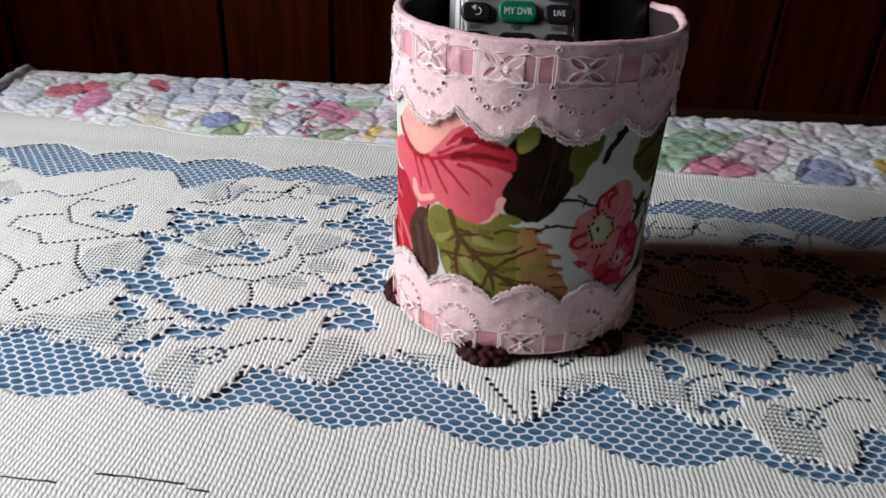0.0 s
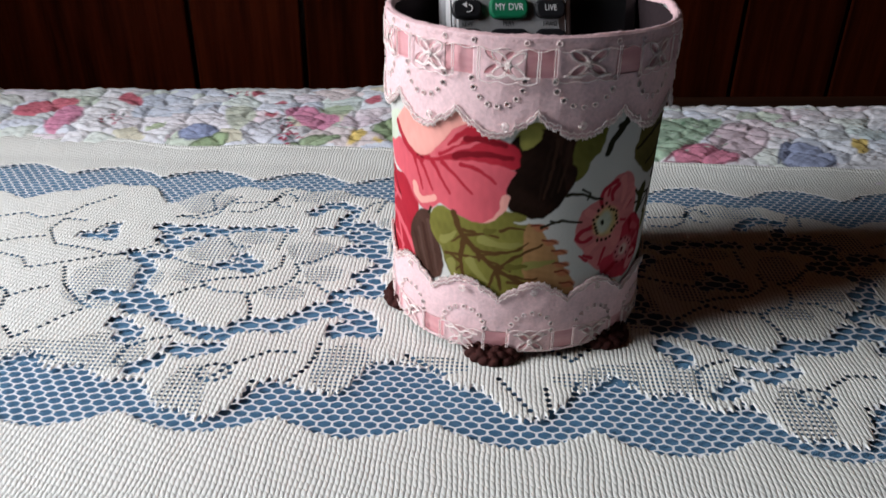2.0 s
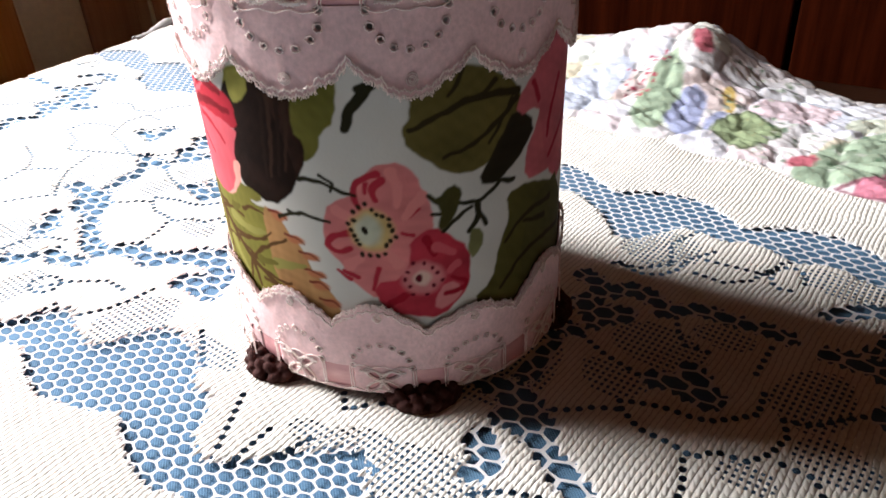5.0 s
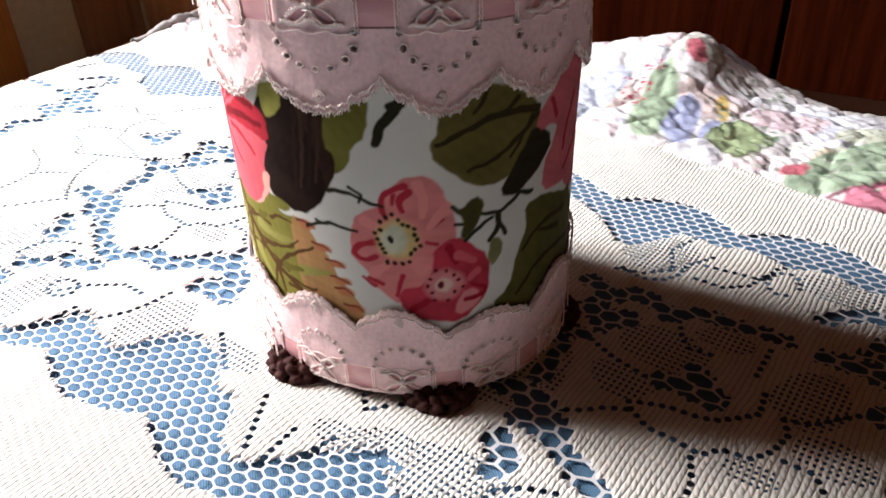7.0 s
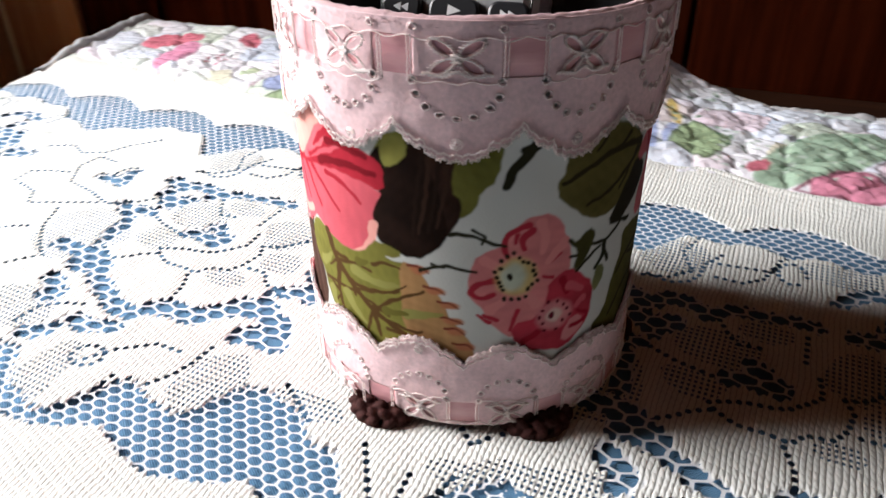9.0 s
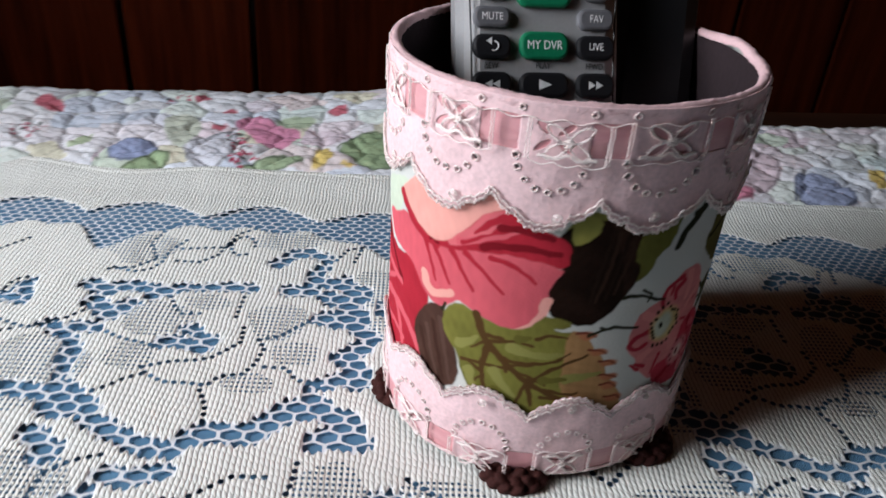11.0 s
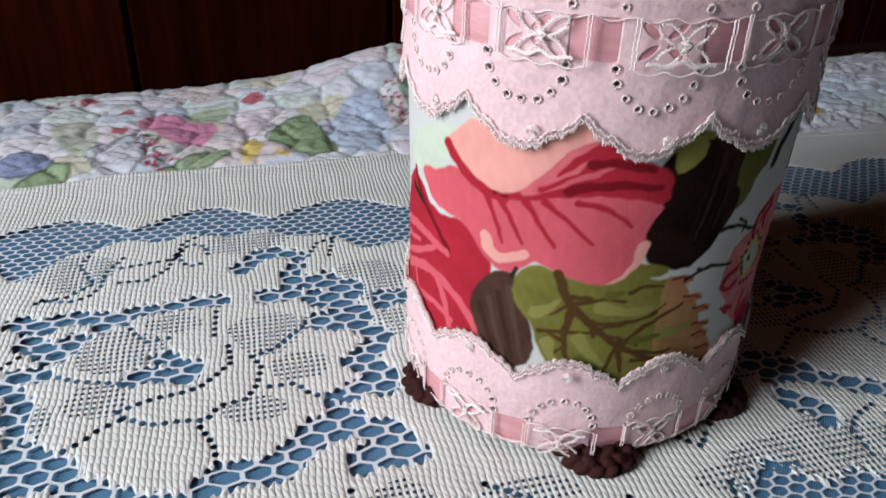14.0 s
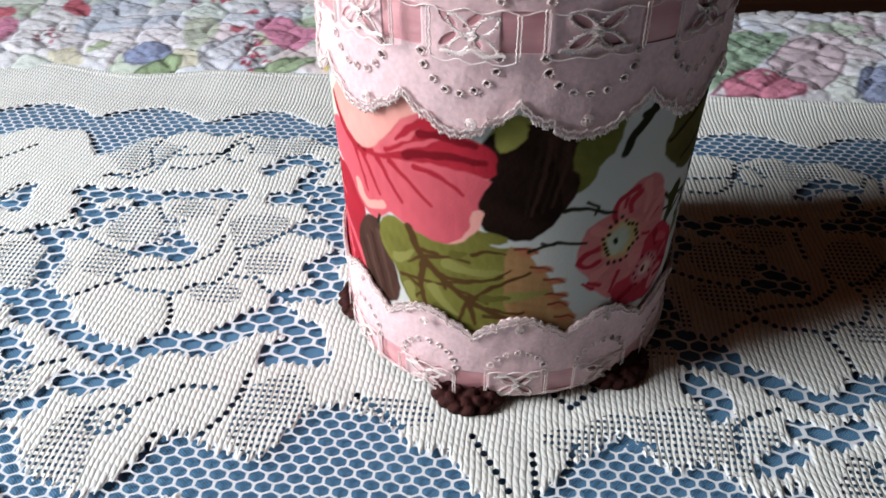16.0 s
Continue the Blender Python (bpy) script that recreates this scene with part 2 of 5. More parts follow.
# ---- the room ----
FLOOR, CEIL, XR, YB, YF = -0.75, 1.65, 1.5, 0.80, -1.3
XL = WIN["x"]
floor = tagged(slab("floor", XL - 0.1, XR, YF, YB + 0.1, FLOOR - 0.05, FLOOR, M_FLOOR), "dark wooden floor boards", "floor", kind="structure")
# unseen ceiling, added to close the room; its brown sets the warm fill
tagged(slab("ceiling", XL - 0.1, XR, YF, YB + 0.1, CEIL, CEIL + 0.05, M_PLASTER), "unseen dim brown boarded ceiling, added to set the fill light", "ceiling", kind="structure")
# unseen wall, added to close the room and kept dark against fill light
tagged(slab("wall_south", XL - 0.1, XR, YF - 0.1, YF, FLOOR, CEIL, M_WALL), "unseen dark panelled wall behind the viewer, added to limit fill light", "wall", kind="structure")
# unseen wall, added as a reflector: its brown warms the shaded side
tagged(slab("wall_east", XR, XR + 0.1, YF, YB + 0.1, FLOOR, CEIL, M_BROWN), "unseen brown pine panelled wall, added for its warm bounce", "wall", kind="structure")
north = empty("wall_north", "dark cherry wood panelling with vertical grooves", "wall", "structure")
slab("backing", XL - 0.1, XR, YB + 0.012, YB + 0.1, FLOOR, CEIL, M_GROOVE, north)
GROOVES = [-0.64, -0.50, -0.395, -0.187, -0.080, 0.127, 0.355, 0.46, 0.66, 0.77, 0.97, 1.18, 1.29, 1.50]
for g0, g1 in zip(GROOVES, GROOVES[1:]):
    slab("plank", g0 + 0.0022, g1 - 0.0022, YB, YB + 0.013, FLOOR, CEIL, M_TAN if g1 < -0.45 else M_WALL, north, bevel=0.0018)
slab("bead", -0.604, -0.599, YB - 0.004, YB - 0.0005, FLOOR, CEIL, M_CREAM, north, "thin cream bead", 0.001)

west = empty("wall_west", "wooden side wall with a bright window", "wall", "structure")
slab("lower_wall", XL - 0.1, XL, YF, WIN["y1"], FLOOR, WIN["z0"], M_TAN, west)
slab("upper_wall", XL - 0.1, XL, YF, YB, WIN["z1"], CEIL, M_TAN, west)
slab("pier", XL - 0.1, XL, YF, WIN["y0"], WIN["z0"], WIN["z1"], M_TAN, west)
slab("pier", XL - 0.1, XL, WIN["y1"], YB, FLOOR, WIN["z1"], M_TAN, west)
slab("cream_board", XL + 0.001, XL + 0.012, 0.645, 0.724, FLOOR, CEIL, M_CREAM, west, "cream painted upright board", 0.003)
slab("tan_board", XL + 0.001, XL + 0.010, 0.728, YB - 0.001, FLOOR, CEIL, M_TAN, west, "tan wooden upright board", 0.002)
slab("post", XL + 0.001, XL + 0.022, 0.550, 0.642, FLOOR, CEIL, M_PINE, west, "orange knotty pine post", 0.004)
window = empty("window_1", "bright window with orange pine casing", "window", "structure")
for y in (WIN["y0"] - 0.07, WIN["y1"]):
    slab("casing", XL + 0.001, XL + 0.022, y, y + 0.07, WIN["z0"], WIN["z1"], M_PINE, window, bevel=0.004)
slab("head_casing", XL + 0.001, XL + 0.022, WIN["y0"] - 0.07, WIN["y1"] + 0.07, WIN["z1"], WIN["z1"] + 0.07, M_PINE, window, bevel=0.004)
slab("window_sill", XL - 0.02, XL + 0.05, WIN["y0"] - 0.07, WIN["y1"] + 0.07, WIN["z0"] - 0.03, WIN["z0"], M_PINE, window, bevel=0.004)

# ---- the table and its blue cloth ----
TX0, TX1, TY0, TY1 = -0.336, 1.05, -0.12, 0.712
table = empty("table", "wooden table covered with a blue cloth", "table")
slab("tabletop", TX0, TX1, TY0, TY1, -0.045, -0.0075, M_TABLE, table, bevel=0.004)
for lx in (TX0 + 0.05, TX1 - 0.05):
    for ly in (TY0 + 0.05, TY1 - 0.05):
        slab("leg", lx - 0.025, lx + 0.025, ly - 0.025, ly + 0.025, FLOOR, -0.045, M_TABLE, table, bevel=0.003)
tagged(slab("tablecloth", TX0 - 0.002, TX1, TY0, 0.600, -0.0074, -0.0016, M_BLUE, bevel=0.002), "plain blue woven cotton cloth under the lace", "tablecloth")

# ---- lace runner ----
ROSE = (-0.077, 0.405)
LACE_TURN = -6.5
PERIOD = 253.0



def round_gap(u, c):
    d = np.abs(u - c) % PERIOD
    return np.minimum(d, PERIOD - d)


def hill(u, c, w, power=2):
    return np.exp(-(round_gap(u, c) / w) ** power)


def blobs(u, v, rows):
    """Distance inside a union of ellipses (centre, radii), repeated along the runner; positive inside."""
    best = np.full(u.shape, -99.0)
    for cu, cv, ru, rv in rows:
        best = np.maximum(best, (1 - np.sqrt((round_gap(u, cu) / ru) ** 2 + ((v - cv) / rv) ** 2)) * min(ru, rv))
    return best


def along(points, step):
    p = np.asarray(points, float)
    seg = np.hypot(*np.diff(p, axis=0).T)
    at = np.concatenate([[0], np.cumsum(seg)])
    n = max(2, int(round(at[-1] / step)) + 1)
    t = np.linspace(0, at[-1], n)
    return np.stack([np.interp(t, at, p[:, 0]), np.interp(t, at, p[:, 1])], -1)


def arc(cx, cy, r, a0, a1, ry=None):
    a = np.radians(np.linspace(a0, a1, 11))
    return np.stack([cx + r * np.cos(a), cy + (ry or r) * np.sin(a)], -1)


def honeycomb(u, v, pu, pv, half):
    """Field of six-sided holes in a net of threads: negative inside a hole; half is half a thread's width."""
    k = 0.866 * pu / pv
    near = np.full(u.shape, 1e9)
    second = np.full(u.shape, 1e9)
    row = np.floor(v / pv)
    for j in (row - 1, row, row + 1, row + 2):
        du = (u - (j % 2) * pu / 2) / pu
        du = (du - np.round(du)) * pu
        dv = (v - pv * j) * k
        for side in (0, 1):
            d = np.hypot(du - side * pu * np.where(du > 0, 1, -1), dv)
            second = np.minimum(second, np.maximum(near, d))
            near = np.minimum(near, d)
    edge = (second ** 2 - near ** 2) / (2 * pu)
    return half - edge


def bands(u, v, rows):
    """Distance inside broad strokes (half width, then points), repeated along the runner; positive inside."""
    best = np.full(u.shape, -99.0)
    for w, *pts in rows:
        mid = sum(q[0] for q in pts) / len(pts)
        uu = (u - mid + PERIOD / 2) % PERIOD + mid - PERIOD / 2
        for (ax, ay), (bx, by) in zip(pts, pts[1:]):
            t = np.clip(((uu - ax) * (bx - ax) + (v - ay) * (by - ay)) / ((bx - ax) ** 2 + (by - ay) ** 2), 0, 1)
            best = np.maximum(best, w - np.hypot(uu - ax - t * (bx - ax), v - ay - t * (by - ay)))
    return best


ROSE_SEAMS = [
    [(-50, 50), (-40, 47), (-33, 50), (-29, 57), (-28, 68), (-22, 79)],
    [(-22, 59), (-11, 59), (-3, 66), (0, 77)],
    [(57, 67), (62, 78), (69, 80), (66, 66)],
    [(-16, 27), (-11, 18), (-7, 14), (1, 15)],
    [(18, 30), (18, 14)],
    [(23, 6), (24, -4), (20, -9), (13, -16), (7, -18), (-1, -19), (-9, -22), (-13, -24)],
    [(-11, -27), (-3, -32), (7, -32), (15, -33), (19, -27), (28, -25), (32, -18), (34, -8), (31, -2)],
    [(31, -2), (39, 1), (45, 8), (50, 13)],
    [(-39, -1), (-28, -6), (-14, -9)],
]
ROSE_SEAMS += [
    [(-12, -28), (-18, -31), (-23, -36), (-28, -39)],
    [(13, -36), (17, -45), (18, -53)],
    [(36, -20), (45, -20), (49, -26), (54, -29), (59, -30)],
]
FRONT_SEAMS = [
    [(17, -99), (23, -90), (31, -84), (36, -80), (47, -80)], [(49, -100), (54, -92), (56, -84), (57, -73)], [(-30, -92), (-29, -81), (-22, -75), (-13, -72)], [(33, -110), (34, -102)],
    [(150, -112), (143, -100), (138, -92)], [(158, -112), (157, -98)], [(166, -107), (170, -94)], [(96, -79), (105, -85), (114, -91)], [(180, -95), (187, -90), (195, -91)],
]
SIDE_SEAMS = [
    [(-156, 41), (-144, 47), (-132, 41), (-120, 48), (-114, 61), (-102, 74)],
    [(-105, 40), (-118, 42), (-120, 28), (-108, 11), (-89, 6), (-70, -2), (-56, 6), (-46, 17)],
    [(-139, 0), (-140, 11), (-131, 16), (-119, 19)],
    [(-132, -2), (-117, -6), (-110, -16), (-97, -11), (-76, -3)],
    [(-90, -15), (-83, -31), (-71, -44), (-61, -51)],
    [(-135, -28), (-119, -32), (-107, -40), (-102, -54), (-101, -70)],
    [(-104, -44), (-98, -38), (-90, -34)],
    [(-91, -70), (-83, -78), (-79, -73)],
    [(-75, -69), (-69, -60), (-61, -51)],
]
SIDE_SEAMS += [
    [(-27, 99), (-34, 92), (-39, 75), (-32, 60), (-41, 51), (-52, 48)],
    [(-22, 71), (0, 74), (3, 87), (11, 93)],
]
CURLS = [arc(16, -97, 7, 0, 360, 6), arc(8, 76, 6, 0, 300, 9), arc(-87, 29, 5, 20, 340, 9)]
SEAMS = [np.asarray(s, float) for s in ROSE_SEAMS + FRONT_SEAMS + SIDE_SEAMS] + CURLS
WIDE = [
    (4, (-56, 34), (-46, 29), (-37, 35), (-26, 33)),
    (4.5, (-49, 20), (-40, 10), (-34, 19)),
    (3, (-51, 1), (-43, 0)),
    (3, (-24, 28), (-12, 36), (5, 38), (20, 39)),
    (4, (36, 38), (48, 39)),
    (3.4, (28, 61), (36, 70), (44, 73), (52, 68)),
    (3, (46, 46), (51, 59)),
    (5, (56, 34), (66, 30), (71, 14), (57, 16)),
    (4, (63, 49), (66, 35)),
    (4, (82, 23), (93, 28)),
    (4.6, (74, -5), (68, -11), (75, -21), (75, -27)),
    (3, (57, -31), (63, -29), (68, -24)),
]
WIDE += [
    (5, (59, -40), (63, -45), (51, -44), (46, -49), (40, -56), (34, -60), (20, -59)),
    (5, (64, -46), (72, -50), (77, -61), (68, -58), (62, -61)),
    (5, (-43, -39), (-36, -43), (-29, -47), (-39, -49)),
    (3.4, (-9, -7), (-3, -6), (8, -9), (10, -4), (0, 3)),
    (4, (-61, -40), (-45, -41), (-26, -49)),
    (4, (-41, -62), (-32, -69), (-34, -74)),
    (3.6, (-26, -53), (-9, -62), (1, -68), (11, -69), (18, -59)),
    (3.4, (-8, -80), (1, -83), (11, -79)),
    (3.6, (-21, -96), (-12, -90)),
    (3, (-62, 2), (-47, -10), (-44, -30)),
]
WIDE += [
    (4, (53, 47), (72, 38), (64, 20), (78, 2)),
    (3, (-98, 23), (-80, 19), (-85, 34)),
    (3, (-171, 29), (-159, 27)),
]
FINE = [(-42, 68, 9, 12), (30, 82, 14, 8), (80, 41, 12, 13), (1, 25, 9, 5), (36, 12, 10, 12), (-15, 9, 13, 10), (-20, -16, 9, 7), (48, -11, 9, 7), (84, 9, 8, 7), (30, -31, 8, 5), (-59, -29, 19, 19), (-40, -86, 19, 11), (7, -112, 8, 17), (69, -90, 11, 14), (193, -87, 17, 7), (211, 71, 14, 11), (111, -84, 12, 5), (173, -92, 9, 4)]


def build_lace(step=0.66):
    us, vs = np.arange(-300.0, 540.0, step), np.arange(-262.0, 182.0, step)
    U, V = np.meshgrid(us, vs, indexing="ij")
    V0 = V + 1.6 * wave_noise(U, V, 0.05, 3)
    U0 = U + 1.6 * wave_noise(U, V, 0.05, 4)
    ragged = 1.3 * np.sin(U * 1.75) + 1.0 * wave_noise(U, V, 1.6, 25)
    front = -134 + 11 * (1 - np.abs(np.sin(math.pi * (U0 + 15) / 63.25)))
    rear = 119 - 14 * (1 - np.abs(np.sin(math.pi * (U0 + 20) / 63.25)))
    leaf_f = -97 - 27 * hill(U0, 14, 21, 4) - 11 * hill(U0, 62, 13, 4) + 14 * hill(U0, 94, 16) - 18 * hill(U0, 150, 17, 4) + 8 * hill(U0, 183, 10) - 8 * hill(U0, 232, 12) + 2.2 * np.sin(U0 / 4.1) + ragged
    leaf_b = 92 - 24 * hill(U0, -62, 16) - 24 * hill(U0, 95, 32) + 2.2 * np.sin(U0 / 4.7) + ragged
    net = np.maximum(np.minimum(V0 - front, leaf_f - V0), np.minimum(rear - V0, V0 - leaf_b))
    wide = bands(U0, V0, WIDE) + 1.5 + 2.2 * wave_noise(U, V, 0.42, 23) + 1.0 * np.sin(U * 1.75)
    net = net + 1.0 * wave_noise(U, V, 0.5, 24) + 0.7 * np.sin(U * 1.75) * (net < 3)
    f = np.maximum(honeycomb(U0, V0, 6.2, 3.7, 0.50), 0.5 - net)
    f = np.minimum(f, np.maximum(honeycomb(U0 + 2.5 + 1.8 * wave_noise(U, V, 0.25, 21), V0 + 1.1 * wave_noise(U, V, 0.25, 22), 9.2, 5.4, 0.70 + 0.2 * wave_noise(U, V, 0.3, 27)), 0.6 - wide))
    for s in SEAMS:
        for cu, cv in along(s, 3.7):
            for k in range(-2, 4):
                c = cu + k * PERIOD
                i0, i1 = np.searchsorted(us, (c - 4, c + 4))
                j0, j1 = np.searchsorted(vs, (cv - 4, cv + 4))
                if i1 <= i0:
                    continue
                a, b = U0[i0:i1, j0:j1], V0[i0:i1, j0:j1]
                f[i0:i1, j0:j1] = np.minimum(f[i0:i1, j0:j1], (np.sqrt(((a - c) / 1.2) ** 2 + ((b - cv) / 1.3) ** 2) - 1) * 1.2)
    # stepped slits of the front hem
    for u0, u1, v0 in ((-60, -9, -176), (1, 35, -170), (36, 45, -172)):
        f = np.minimum(f, np.maximum(np.maximum(u0 - U, U - u1), np.abs(V - v0 - 0.5 * wave_noise(U, V, 0.9, 29)) - 0.45))
    # outer edges of the runner
    a = radians(LACE_TURN)
    world_x = ROSE[0] * 1000 + U * math.cos(a) - V * math.sin(a)
    back_edge = 161 + 2.5 * wave_noise(U, 0 * U, 0.06, 8) + 12 * np.exp(-((U - 150) / 45) ** 2) - 9 * smooth01(U, 200, 260) - 9 * np.exp(-((U + 75) / 30) ** 2) + 6 * smooth01(-U, 120, 200)
    f = np.minimum(f, np.minimum(back_edge - V, world_x + 358))
    fine = np.where((blobs(U0, V0, [(a_, b_, 1.25 * c_, 1.25 * d_) for a_, b_, c_, d_ in FINE]) + 3.0 * wave_noise(U, V, 0.22, 28) > 0) & (net < 0) & (wide < 0), 1.0, 0.0)
    thread = np.clip(np.maximum(net, wide) * 0.8 + 0.3, 0, 1)
    lift = 0.55 * (1 - thread) + 0.7 * wave_noise(U, V, 0.045, 5) + 0.12 * wave_noise(U, V, 0.35, 6)
    lift = lift + 4.0 * smooth01(V, 128, 160) * (0.8 + 0.35 * wave_noise(U, 0 * V, 0.09, 9)) + 0.5 * (V > back_edge - 3.2)
    near_seam = -bands(U0, V0, [(0, *map(tuple, s)) for s in SEAMS])
    lift = lift - 0.25 * np.exp(-(near_seam / 2.2) ** 2)
    lift = lift - 1.1 * np.clip(-334 - world_x, 0, 99)
    p, tri = cut_sheet(us, vs, f)

    def sample(field):
        iu, iv = np.clip((p[:, 0] - us[0]) / step, 0, len(us) - 1.001), np.clip((p[:, 1] - vs[0]) / step, 0, len(vs) - 1.001)
        i, j = iu.astype(int), iv.astype(int)
        s, t = iu - i, iv - j
        return field[i, j] * (1 - s) * (1 - t) + field[i + 1, j] * s * (1 - t) + field[i, j + 1] * (1 - s) * t + field[i + 1, j + 1] * s * t
    verts = np.column_stack([p / 1000, sample(lift) / 1000])
    root = empty("lace_runner", "cream cotton lace runner with roses and scalloped net, laid flat", "lace runner", m=pose(ROSE[0], ROSE[1], 0.0, 0, 0, LACE_TURN))
    kinds = np.where(V0 < front, 0, np.where(V0 > rear, 4, np.where(net > 0, np.where(V0 < 0, 1, 3), 2))).astype(float)
    kind = np.round(sample(kinds))[tri[:, 0]].astype(int)
    fine_s, thread_s = sample(fine), sample(thread)
    for k, (name, label) in enumerate((("woven_border", "dense ribbed cotton border"), ("net_ground", "open white net"), ("rose_motif", "ribbed woven roses and leaves"), ("net_ground", "open white net"), ("woven_border", "dense ribbed cotton border"))):
        used, back = np.unique(tri[kind == k], return_inverse=True)
        mesh(name, verts[used], back.reshape(-1, 3), M_LACE, root, label, attrs=[("fine", fine_s[used]), ("thread", thread_s[used])])


build_lace()

# ---- printed patterns ----
def rounded(poly, closed=True, times=2):
    p = np.asarray(poly, float)
    for _ in range(times):
        q = np.roll(p, -1, 0) if closed else p[1:]
        b = p if closed else p[:-1]
        out = np.empty((len(b) * 2, 2))
        out[0::2], out[1::2] = 0.75 * b + 0.25 * q, 0.25 * b + 0.75 * q
        p = out if closed else np.vstack([p[:1], out, p[-1:]])
    return p


class Print:
    """A printed pattern on a grid of arc length and height in mm."""

    def __init__(self, ss, zs, ground):
        self.S, self.Z = np.meshgrid(ss, zs, indexing="ij")
        self.c = np.empty(self.S.shape + (3,))
        self.c[:] = ground
        self.soft = 0.45
        self.Sw = self.S + 0.5 * wave_noise(self.S, self.Z, 0.9, 31)
        self.Zw = self.Z + 0.5 * wave_noise(self.S, self.Z, 0.9, 32)

    def lay(self, cover, colour, vary=0.0, seed=1):
        col = np.asarray(colour, float)
        if vary:
            n = wave_noise(self.S * 0.6 + self.Z * 0.3, self.Z, 0.35, seed)[..., None] + 0.5 * wave_noise(self.S, self.Z, 1.3, seed + 1)[..., None]
            col = col * (1 + vary * n)
        self.c = self.c * (1 - cover[..., None]) + np.clip(col, 0.003, 0.9) * cover[..., None]

    def area(self, poly, colour, vary=0.18, seed=1, grow=0.7):
        p = rounded(poly, True, 1)
        q = np.roll(p, -1, 0)
        lo, hi = p.min(0) - 2 - grow, p.max(0) + 2 + grow
        box_ = (self.S > lo[0]) & (self.S < hi[0]) & (self.Z > lo[1]) & (self.Z < hi[1])
        x, y = self.Sw[box_], self.Zw[box_]
        inside, dist = np.zeros(len(x), bool), np.full(len(x), 99.0)
        for (ax, ay), (bx, by) in zip(p, q):
            hit = (ay > y) != (by > y)
            inside ^= hit & (x < (bx - ax) * (y - ay) / (by - ay + 1e-9) + ax)
            t = np.clip(((x - ax) * (bx - ax) + (y - ay) * (by - ay)) / ((bx - ax) ** 2 + (by - ay) ** 2 + 1e-9), 0, 1)
            dist = np.minimum(dist, np.hypot(x - ax - t * (bx - ax), y - ay - t * (by - ay)))
        cover = np.zeros(self.S.shape)
        cover[box_] = smooth01(np.where(inside, dist, -dist) + grow, -self.soft, self.soft)
        self.lay(cover, colour, vary, seed)

    def stroke(self, line, width, colour, taper_=0.7):
        p = rounded(line, False)
        dist = np.full(self.S.shape, 99.0)
        n = len(p) - 1
        for i in range(n):
            (ax, ay), (bx, by) = p[i], p[i + 1]
            t = np.clip(((self.Sw - ax) * (bx - ax) + (self.Zw - ay) * (by - ay)) / ((bx - ax) ** 2 + (by - ay) ** 2 + 1e-9), 0, 1)
            w = width / 2 * (1 - taper_ * (i + t) / n)
            dist = np.minimum(dist, np.hypot(self.Sw - ax - t * (bx - ax), self.Zw - ay - t * (by - ay)) - w)
        self.lay(1 - smooth01(dist, -self.soft * 0.6, self.soft * 0.8), colour)

    def spot(self, s, z, rs, rz, colour, soft=0.5, vary=0.0):
        d = (np.sqrt(((self.Sw - s) / rs) ** 2 + ((self.Zw - z) / rz) ** 2) - 1) * min(rs, rz)
        self.lay(1 - smooth01(d, -soft, soft), colour, vary, 7)


# ---- patchwork quilt folded along the back of the table ----
M_QUILT = painted("quilted_patchwork_cotton", "print", 0.85, 0.0008, 0.3, 0.2)
# colour, outline and whether its hem shows as a dark line
PATCHES = [
    ((0.50, 0.60, 0.76), [(23, 591), (51, 634), (66, 632), (65, 592), (51, 560), (28, 561)], 0),
    ((0.68, 0.70, 0.78), [(-109, 598), (-90, 614), (-76, 624), (-78, 576), (-90, 565), (-100, 570)], 1),
    ((0.52, 0.57, 0.46), [(-128, 645), (-110, 651), (-100, 626), (-104, 606), (-112, 592), (-122, 614)], 0),
    ((0.34, 0.44, 0.28), [(-54, 643), (-35, 644), (-24, 638), (-33, 625), (-49, 630)], 0),
    ((0.66, 0.20, 0.36), [(-82, 634), (-67, 650), (-58, 641), (-51, 631), (-33, 618), (-47, 591), (-61, 600), (-71, 621)], 0),
]
PATCHES += [
    ((0.24, 0.36, 0.16), [(-11, 593), (4, 614), (19, 617), (22, 592), (27, 566), (13, 563), (-1, 572)], 1),
    ((0.30, 0.42, 0.22), [(-72, 566), (-63, 573), (-47, 584), (-28, 576), (-55, 563)], 1),
    ((0.27, 0.34, 0.58), [(-153, 592), (-145, 609), (-131, 606), (-121, 589), (-132, 577), (-147, 576)], 1),
    ((0.24, 0.36, 0.16), [(-146, 566), (-132, 577), (-119, 591), (-113, 573), (-126, 560)], 1),
    ((0.70, 0.50, 0.08), [(-26, 585), (-19, 594), (-13, 582), (-23, 565), (-27, 566)], 0),
    ((0.70, 0.50, 0.08), [(-10, 573), (0, 569), (-5, 563)], 0),
]
PATCHES += [
    ((0.58, 0.07, 0.13), [(-95, 624), (-85, 634), (-87, 619)], 0),
    ((0.58, 0.07, 0.13), [(-19, 649), (-6, 663), (-3, 647), (-11, 641)], 0),
    ((0.58, 0.07, 0.13), [(-93, 654), (-82, 660), (-81, 651)], 0),
    ((0.58, 0.07, 0.13), [(-114, 677), (-104, 688), (-101, 676)], 0),
    ((0.58, 0.07, 0.13), [(-294, 641), (-290, 655), (-259, 673), (-245, 660), (-260, 640), (-278, 627)], 0),
    ((0.66, 0.20, 0.36), [(-260, 626), (-252, 653), (-234, 639), (-240, 588), (-251, 594)], 0),
    ((0.58, 0.07, 0.13), [(-220, 663), (-217, 687), (-200, 671), (-198, 652)], 0),
]
